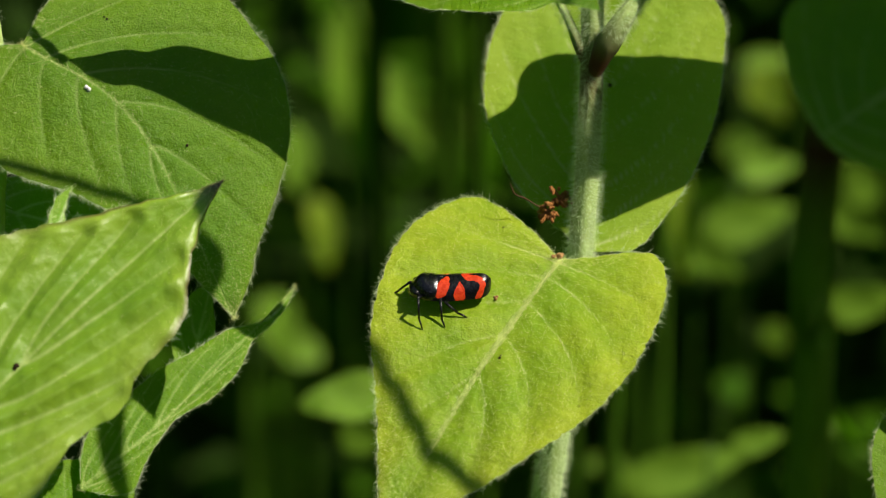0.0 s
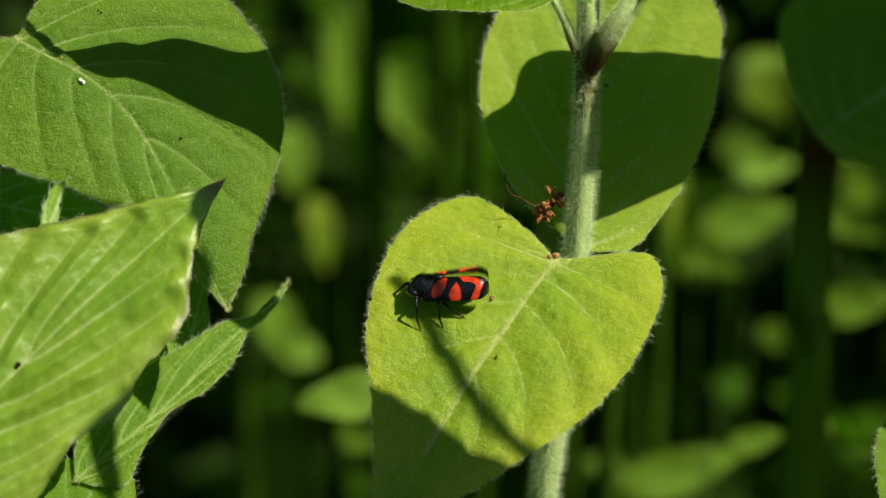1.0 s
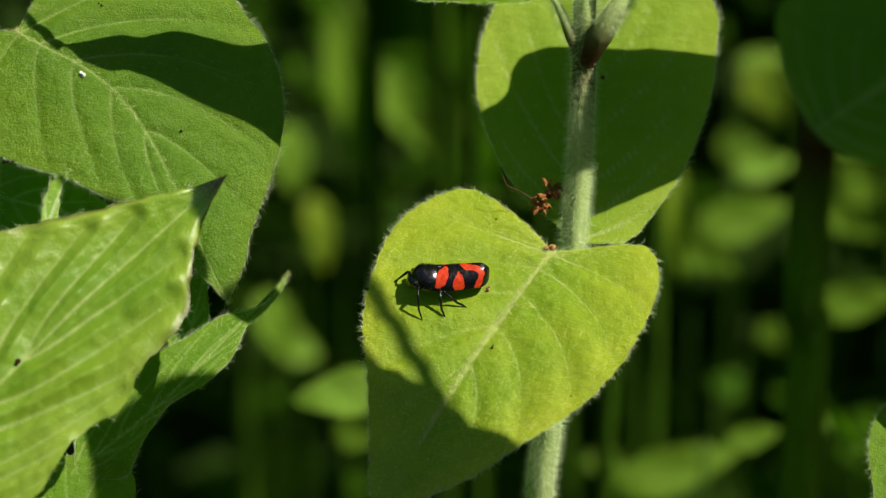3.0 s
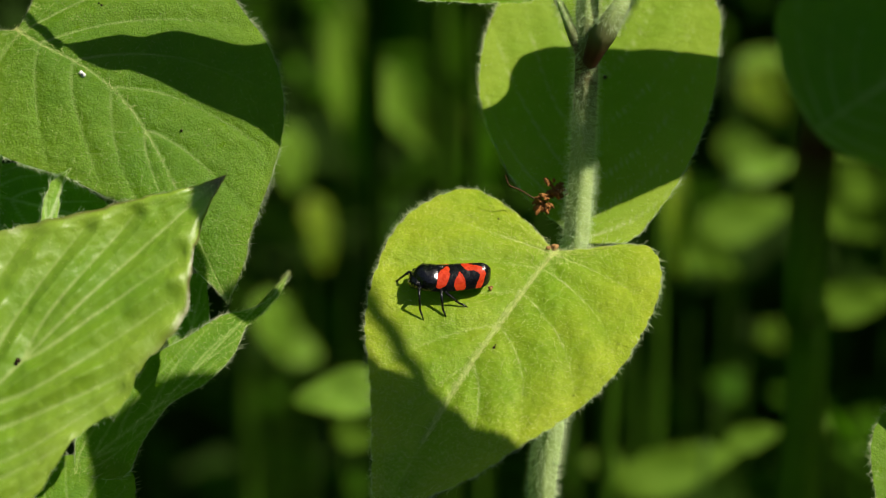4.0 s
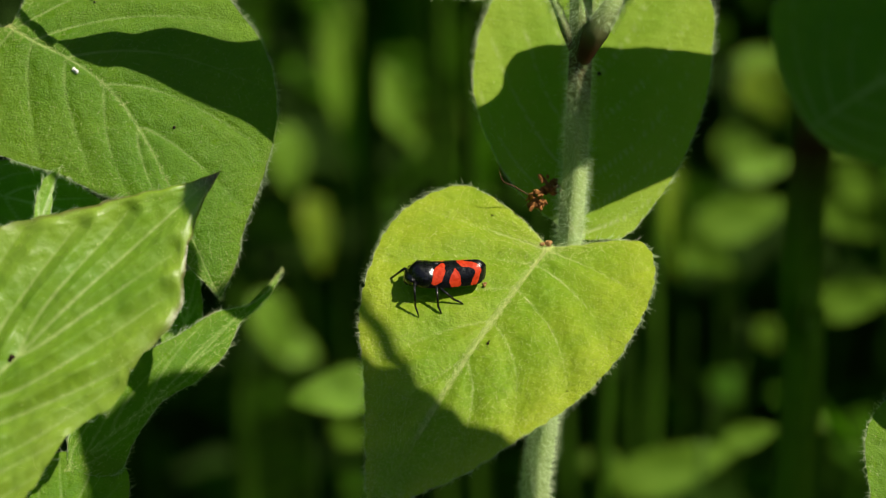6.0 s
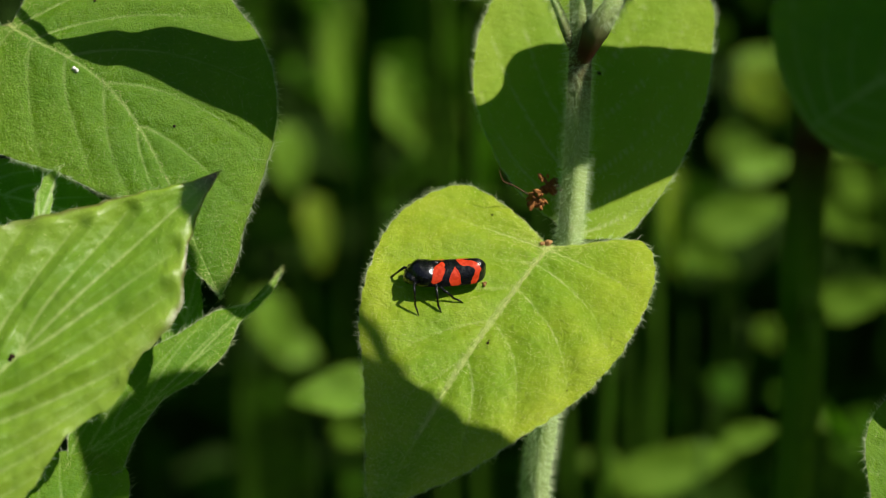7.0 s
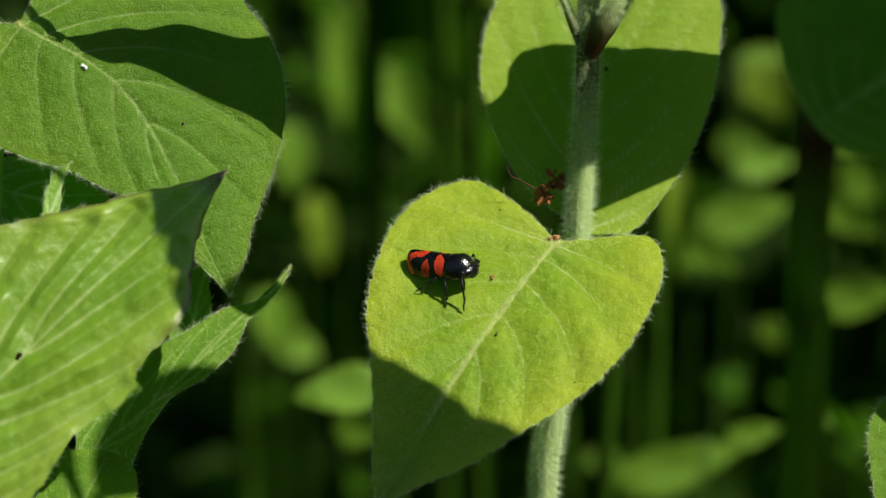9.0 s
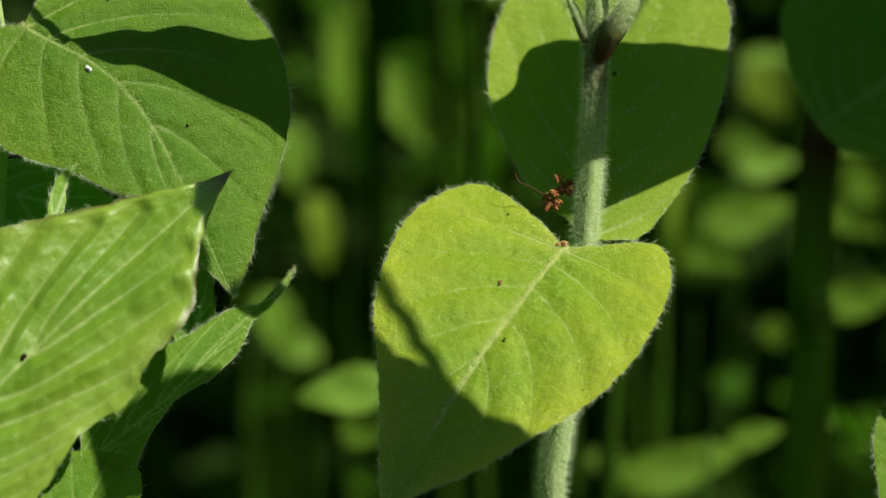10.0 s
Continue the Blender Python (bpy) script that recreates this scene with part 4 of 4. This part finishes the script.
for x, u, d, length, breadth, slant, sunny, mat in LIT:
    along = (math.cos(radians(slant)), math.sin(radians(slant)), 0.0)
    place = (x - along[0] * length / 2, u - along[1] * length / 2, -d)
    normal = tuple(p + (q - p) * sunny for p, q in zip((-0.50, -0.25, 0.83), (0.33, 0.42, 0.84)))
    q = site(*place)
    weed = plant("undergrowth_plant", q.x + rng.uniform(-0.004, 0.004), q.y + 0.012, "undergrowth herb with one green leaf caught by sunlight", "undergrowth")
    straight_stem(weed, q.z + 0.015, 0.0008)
    face(weed, place, along, normal, BLADES[(UNDER, SHADED_LEAF, LIME, PALE).index(mat)], length / 52, breadth / length * 52 / 34)

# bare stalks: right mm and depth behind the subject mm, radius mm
for x, depth, radius, mat in ((0, 560, 3.0, SHADED_STEM), (10, 380, 2.0, SHADED_STEM), (52, 330, 3.0, SHADED_STEM), (44, 400, 2.2, SHADED_STEM),
                              (32, 240, 2.4, SHADED_STEM), (-60, 520, 3.0, SHADED_STEM), (-110, 600, 3.4, SHADED_STEM)):
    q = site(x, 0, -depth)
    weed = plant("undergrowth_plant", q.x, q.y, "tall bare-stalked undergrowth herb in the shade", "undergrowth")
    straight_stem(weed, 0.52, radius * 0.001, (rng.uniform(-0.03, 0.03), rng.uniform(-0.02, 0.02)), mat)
    # leaves added above the view, to throw shade on the background
    for k in range(8):
        z = rng.uniform(max(view_top(q.y) + 0.03, 0.36), 0.56)
        p = Vector((q.x, q.y, z))
        if not in_a_gap(p):
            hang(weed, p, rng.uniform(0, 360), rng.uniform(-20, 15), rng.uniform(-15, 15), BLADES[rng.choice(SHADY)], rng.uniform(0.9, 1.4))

for k in range(24):
    d = rng.uniform(330, 1000)
    q = site(rng.uniform(-0.17, 0.17) * (420 + d), rng.uniform(-0.085, 0.085) * (420 + d), -d)
    if q.z < 0.03 or in_a_gap(q) or (q - MID).dot(UP) < 0.012 * (0.42 + 0.001 * d):
        continue
    weed = plant("undergrowth_plant", q.x, q.y, "small shaded undergrowth herb with green leaves", "undergrowth")
    straight_stem(weed, q.z + 0.01, 0.0007)
    turn = rng.uniform(0, 360)
    for half in (0, 180):
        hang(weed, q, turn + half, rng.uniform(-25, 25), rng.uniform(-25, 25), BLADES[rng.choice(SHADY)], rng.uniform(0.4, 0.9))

# the nearer herbs bear leaves only above the view, added to shade the ground
for k in range(140):
    y = 0.30 + 2.3 * rng.random() ** 1.4
    x = rng.uniform(-0.25, 0.55) * (0.8 + y * 0.7)
    top = rng.uniform(0.44, 0.62)
    reach = 0.46 + 0.906 * y
    if any(abs(x / reach - u[0] / (420 + u[2])) < 0.007 and reach < 0.42 + 0.001 * u[2] for u in LIT_TALL):
        continue
    weed = plant("undergrowth_plant", x, y, "leafy undergrowth herb whose upper leaves shade the ground", "undergrowth")
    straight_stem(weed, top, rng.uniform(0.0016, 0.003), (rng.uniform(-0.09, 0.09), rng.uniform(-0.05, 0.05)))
    low = max(0.12, view_top(y) + 0.035)
    z = low if y < 1.0 else rng.uniform(0.05, 0.15)
    turn = rng.uniform(0, 180)
    while z < top:
        for half in (0, 180):
            p = Vector((x, y, z + 0.02))
            if not in_a_gap(p + Vector((0.02 * math.cos(radians(turn + half)), 0.02 * math.sin(radians(turn + half)), 0))):
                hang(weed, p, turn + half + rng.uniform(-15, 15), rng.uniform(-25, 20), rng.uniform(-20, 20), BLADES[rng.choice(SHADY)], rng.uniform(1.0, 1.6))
        turn += 90 + rng.uniform(-20, 20)
        z += rng.uniform(0.035, 0.06)


# the herbs go on to both sides of the clearing and behind
for k in range(110):
    g, far = rng.uniform(0, 360), rng.uniform(1.0, 3.4)
    x, y = far * math.cos(radians(g)), far * math.sin(radians(g))
    if y > -0.3 and abs(x - 0.1) < 0.5 + 0.5 * max(y, 0):
        continue
    weed = plant("undergrowth_plant", x, y, "leafy green undergrowth herb at the side of the clearing", "undergrowth")
    top = rng.uniform(0.3, 0.55)
    straight_stem(weed, top, 0.002, (rng.uniform(-0.05, 0.05), rng.uniform(-0.05, 0.05)))
    turn = rng.uniform(0, 180)
    for i in range(5):
        for half in (0, 180):
            hang(weed, (x, y, top * (0.3 + 0.17 * i)), turn + half + 90 * i, rng.uniform(-20, 20), rng.uniform(-15, 15), BLADES[rng.choice(SHADY)], rng.uniform(1.3, 1.9))


def ground_cover(count=9000):
    """Low leaves that carpet the soil, in one mesh."""
    r = np.random.default_rng(5)
    verts, faces = [], []
    for k in range(count):
        far = 0.15 + 4.0 * r.random() ** 1.6
        g = r.uniform(0, 2 * math.pi)
        at = np.array([far * math.cos(g), far * math.sin(g) + 0.3, r.uniform(0.0, 0.05)])
        turn, size, rise = r.uniform(0, 2 * math.pi), r.uniform(0.012, 0.034) * (1 + 0.4 * far), r.uniform(-0.2, 0.7)
        a = np.array([math.cos(turn), math.sin(turn), rise])
        s = np.array([-math.sin(turn), math.cos(turn), r.uniform(-0.3, 0.3)]) * 0.32
        n = len(verts)
        verts += [at, at + size * (0.35 * a + s), at + size * (0.4 * a + (0, 0, -0.06)), at + size * (0.35 * a - s),
                  at + size * (0.75 * a + 0.7 * s + (0, 0, -0.06)), at + size * (0.75 * a - 0.7 * s + (0, 0, -0.06)), at + size * (a + (0, 0, -0.2))]
        faces += [(n, n + 2, n + 1), (n, n + 3, n + 2), (n + 1, n + 2, n + 6, n + 4), (n + 2, n + 3, n + 5, n + 6)]
    return tagged(mesh_object("ground_cover", verts, faces, SHADED_LEAF), "carpet of small dark green leaves over the soil", "ground cover", kind="stuff")


ground_cover()


# ---- what moves ----
def lean(owner, x, up):
    """The pose of a plant that the wind bends by that many mm, at the height of the subject, about its root."""
    root = owner.location.copy()
    away = -up / math.sin(TILT)
    turn = Euler((math.atan(0.001 * away / 0.45), math.atan(0.001 * x / 0.45), 0)).to_matrix().to_4x4()
    return Matrix.Translation(root) @ turn


HOST_SWAY = [(0, -0.26, -0.11), (0.5, -0.25, -0.44), (1, -0.40, -0.30), (1.5, -0.45, -0.35), (2, 0.31, -0.87), (2.5, -0.42, -0.11), (4, 0.05, -0.05), (4.5, -0.01, -0.19), (5, 0.04, -0.06), (5.5, 0.00, 0.05), (7, 0.00, -0.00), (7.5, 0.14, -0.00), (8, 0.03, -0.05), (8.5, 0.01, 0.11), (9, 0.14, 0.31), (9.5, 0.12, 0.02), (10, 0.46, -0.22)]
NEIGHBOUR_SWAY = [(0, 0.07, -0.89), (0.5, 0.07, -0.76), (1, -0.42, -0.16), (1.5, -0.23, -0.09), (2, -0.29, -0.27), (2.5, 0.04, -0.10), (4, 0.15, -0.04), (4.5, 0.09, -0.19), (5, 0.02, -0.05), (5.5, 0.00, -0.07), (7, 0.00, -0.00), (7.5, 0.14, -0.00), (8, 0.14, -0.05), (8.5, 0.11, -0.13), (9, 0.24, -0.05), (9.5, 0.22, -0.10), (10, 0.10, 0.00)]
FRONT_SWAY = [(0, -1.33, 0.42), (0.5, -1.79, 0.29), (1, -0.69, 0.43), (1.5, -0.49, 0.52), (2, -0.90, -0.75), (2.5, -0.02, -0.13), (4, -0.02, 0.02), (4.5, -0.20, -0.02), (5, -0.14, 0.02), (5.5, -0.05, 0.05), (7, 0.00, -0.00), (7.5, -0.11, -0.00), (8, -0.21, -0.11), (8.5, -0.20, -0.30), (9, 0.11, -0.24), (9.5, -0.26, -0.18), (10, -0.08, -0.10)]
EDGE_SWAY = [(0, -0.85, 0.38), (0.5, -0.63, 0.39), (1, 0.05, 0.30), (1.5, 0.24, 0.14), (2, -0.05, 0.31), (2.5, -0.30, 0.48), (4, -0.08, -0.04), (4.5, -0.25, -0.07), (5, -0.21, 0.07), (5.5, 0.00, 0.16), (7, 0.00, -0.00), (7.5, -0.21, 0.12), (8, -0.32, -0.04), (8.5, -0.47, 0.11), (9, -0.45, 0.30), (9.5, -0.24, 0.48), (10, -0.48, 0.24)]
# seconds, dip of the host leaf and its roll (degrees)
LEAF_TILT = [(0, 0.70, -0.13), (0.5, 0.63, -0.32), (1, 0.89, -0.23), (1.5, 1.08, -0.32), (2, 1.22, -0.32), (2.5, 0.19, -0.20), (4, -0.07, -0.30), (4.5, 0.11, -0.01), (5, 0.21, -0.21), (5.5, 0.04, -0.10), (7, -0.00, -0.00), (7.5, 0.04, -0.10), (8, -0.04, 0.09), (8.5, -0.18, 0.09), (9, -1.16, 0.01), (9.434, -1.0, -0.6), (9.467, 6.0, -1.0), (9.5, -1.2, -1.5), (9.534, -8.4, -3.0), (9.567, -1.0, -1.2), (9.6, -2.6, -1.6), (9.7, -1.6, -1.5), (10, -1.88, -1.48)]
# seconds, place on the host leaf (mm along, mm across), heading, tilt, rise of the head (degrees)
LEVEL = 120.3
BUG = [
    (0, 13.48, -9.75, -58.7, -18, 6),
    (0.9, 13.42, -9.61, -58.7, -18, 6),
    (1.2, 13.19, -9.39, -53.7, -18, 7),
    (2.4, 12.88, -9.23, -51.7, -18, 7),
    (3.0, 13.06, -9.13, -55.7, -18, 6),
    (5, 13.11, -9.01, -55.7, -18, 6),
    (7.0, 13.11, -9.01, -55.7, -18, 6),
    (7.8, 13.02, -9.06, -55.7, -18, 7),
    (7.9, 13.13, -9.26, -29.7, -18, 12),
    (8.0, 13.33, -9.66, -11.7, -18, 18),
    (8.1, 13.35, -9.92, -3.7, -18, 17),
    (8.2, 13.17, -10.02, 9.3, -18, 13),
    (8.3, 12.91, -10.17, 17.3, -18, 9),
    (8.4, 12.88, -10.54, 30.3, -18, 8),
    (8.5, 13.21, -10.52, 47.3, -18, 8),
    (8.6, 13.55, -10.32, 59.3, -18, 8),
    (8.8, 13.57, -10.14, 71.3, -18, 8),
    (9.0, 13.45, -9.25, 87.3, -18, 9),
    (9.2, 13.27, -8.66, 96.3, -18, 10),
    (9.42, 13.25, -8.40, 97.3, -18, 10),
]


# a taller plant bends in a gust and lets its shade fall on the host leaf
SHADE_SWAY = [(0, -1.5, -5.5), (0.3, -0.3, -2.2), (0.5, 0.0, -1.0), (1.0, 0.0, -0.8), (1.5, 0.0, -0.7), (2.0, 0.0, -0.4), (2.5, 0.0, 0.0), (5.0, 0.0, 0.0), (10.0, 0.0, 0.0)]

SCREEN_SWAY = [(0, 4.5, 0.0), (3.0, 4.5, 0.0), (7.2, 4.0, 0.0), (8.4, 0.5, 0.0), (9.1, 0.2, 0.0), (9.5, 3.0, 0.0), (10.0, 4.0, 0.0)]

# a bent stalk whose narrow shade wanders over the host leaf
STALK_SWAY = [(0, -2.4, 0.0), (0.2, 3.0, 0.0), (0.4, 4.0, 0.0), (0.7, 4.6, 0.0), (1.0, 4.4, 0.0), (2.0, 2.6, 0.0), (2.5, 1.8, 0.0), (5.0, 0.0, 0.0), (7.5, -2.0, 0.0), (8.2, -5.0, 0.0), (9.4, -5.0, 0.0), (9.7, 0.0, 0.0), (10.0, 0.6, 0.0)]

ARCH_SWAY = [(0, -3.0, -9.0), (1.0, -2.5, -7.0), (1.5, -1.0, -4.0), (2.2, 0.0, -0.5), (2.6, 0.0, 0.0), (5.0, 0.0, 0.0), (10.0, 0.0, 0.0)]


def on_leaf(a, b, heading, tilt=0.0, rise=RISE, lift=0.0):
    """A pose on the host leaf's face, a and b in mm along and across it, heading in degrees from its tip direction."""
    z = lift - 0.1
    z += -LEAF_DROOP * a * abs(a) / LEAF_LENGTH + LEAF_CUP * abs(b)
    slope = math.degrees(math.atan(2 * LEAF_DROOP * abs(a) / LEAF_LENGTH))
    lay = pose(0, 0, 0, 0, 0, LEVEL) @ pose(0, 0, 0, tilt, 0, 0) @ pose(0, 0, 0, 0, 0, -LEVEL)
    return pose(0.001 * a, 0.001 * b, 0.001 * z, 0, slope, 0) @ lay @ pose(0, 0, 0, 0, 0, heading) @ pose(-0.0025, 0, 0, 0, -rise, 0) @ pose(0.0025, 0, 0)


def between(rows, t):
    """The values of rows at t, gliding from row to row."""
    for (t0, *a), (t1, *b) in zip(rows, rows[1:]):
        if t0 <= t <= t1:
            f = (t - t0) / (t1 - t0)
            return [p + (q - p) * f for p, q in zip(a, b)]
    return list(rows[-1][1:])


def motions():
    for owner, rows in ((arching, ARCH_SWAY), (drooping, STALK_SWAY), (screen, SCREEN_SWAY), (shade_plant, SHADE_SWAY), (host, HOST_SWAY), (neighbour, NEIGHBOUR_SWAY), (front_plant, FRONT_SWAY), (edge_plant, EDGE_SWAY)):
        walk(owner, [(t, lean(owner, x, u)) for t, x, u in rows])
    rest = host_leaf.matrix_basis.copy()
    walk(host_leaf, [(t, rest @ pose(0, 0, 0, roll, dip, 0)) for t, dip, roll in LEAF_TILT])

    def leaf_pose(t):
        x, u = between(HOST_SWAY, t)
        dip, roll = between(LEAF_TILT, t)
        return lean(host, x, u) @ rest @ pose(0, 0, 0, roll, dip, 0)

    rows = [(t, leaf_pose(t) @ on_leaf(a, b, h, tilt, rise)) for t, a, b, h, tilt, rise in BUG]
    # it leaps off towards the sun, head first
    leap = rows[-1][1]
    start, ahead = leap.to_quaternion(), leap.to_3x3().col[0].rotation_difference(SUN) @ leap.to_quaternion()
    for t, far, aside, turned in ((9.467, 60, 0, 0.6), (9.5, 150, 0, 1.0), (9.6, 220, 70, 1.0), (10.0, 280, 220, 1.0)):
        m = start.slerp(ahead, turned).to_matrix().to_4x4()
        m.translation = leap.translation + 0.001 * (SUN * far + RIGHT * aside)
        rows.append((t, m))
    walk(bug, rows)
    # the wing cases flutter for two seconds, then close
    for side, case in cases.items():
        shut = case.matrix_basis.copy()
        steps = [(0.0, 0.0), (0.92, 0.0)]
        for k in range(29, 84):
            wide = (0.05, 0.55, 1.05)[(k + 1) % 3] if abs(k - 60) > 2 else 0.5
            steps.append((k / 30, wide * min(1, (k - 27) / 3)))
        steps += [(2.95, 0.0), (10.0, 0.0)]
        walk(case, [(t, shut @ pose(0, 0, 0, side * 20 * w, 7 * w, -side * 19 * w)) for t, w in steps])
    # legs: side, name, then seconds and turn; they reach down as the body rises
    swings = {("fore", 1): ((0, 14), (1.0, 14), (7.8, 14), (8.0, 8), (8.2, -10), (8.4, 10), (8.7, 40), (10, 40)),
              ("fore", -1): ((0, 64), (2.0, 62), (2.4, 52), (7.8, 52), (8.0, 60), (8.2, 30), (8.4, 20), (8.8, 12), (9.1, 5), (10, 5)),
              ("mid", 1): ((0, 26), (7.9, 26), (8.0, 30), (8.2, -8), (8.4, 8), (8.6, 0), (10, 0)),
              ("mid", -1): ((0, 0), (7.9, 0), (8.1, -12), (8.3, 10), (8.5, -8), (8.7, 4), (10, 0)),
              ("hind", 1): ((0, 0), (10, 0)), ("hind", -1): ((0, 0), (10, 0))}
    for (kind, side), rows in swings.items():
        limb = legs[kind, side]
        rest_pose = limb.matrix_basis.copy()
        hip_x, toe = {"fore": (3.2, (0.9, 4.1)), "mid": (1.2, (0.8, 4.0)), "hind": (-0.6, (-1.9, 2.9))}[kind]
        keys = []
        for t in sorted({r[0] for r in rows} | {r[0] for r in BUG if r[0] > 7.5}):
            turn, = between(rows, t)
            heading, tilt, rise = between(BUG, t)[2:]
            c, s, h = math.cos(radians(turn)), math.sin(radians(turn)), radians(heading - LEVEL)
            x, y = hip_x + c * toe[0] - s * side * toe[1], s * toe[0] + c * side * toe[1]
            lift = (x + 2.5) * math.sin(radians(rise)) - (hip_x + toe[0] + 2.5) * math.sin(radians(RISE))
            lift += math.sin(radians(tilt)) * (x * math.sin(h) + y * math.cos(h))
            down = max(-25.0, min(38.0, math.degrees(lift / math.hypot(*toe))))
            keys.append((t, rest_pose @ pose(0, 0, 0, -side * down, 0, turn)))
        walk(limb, keys)


motions()
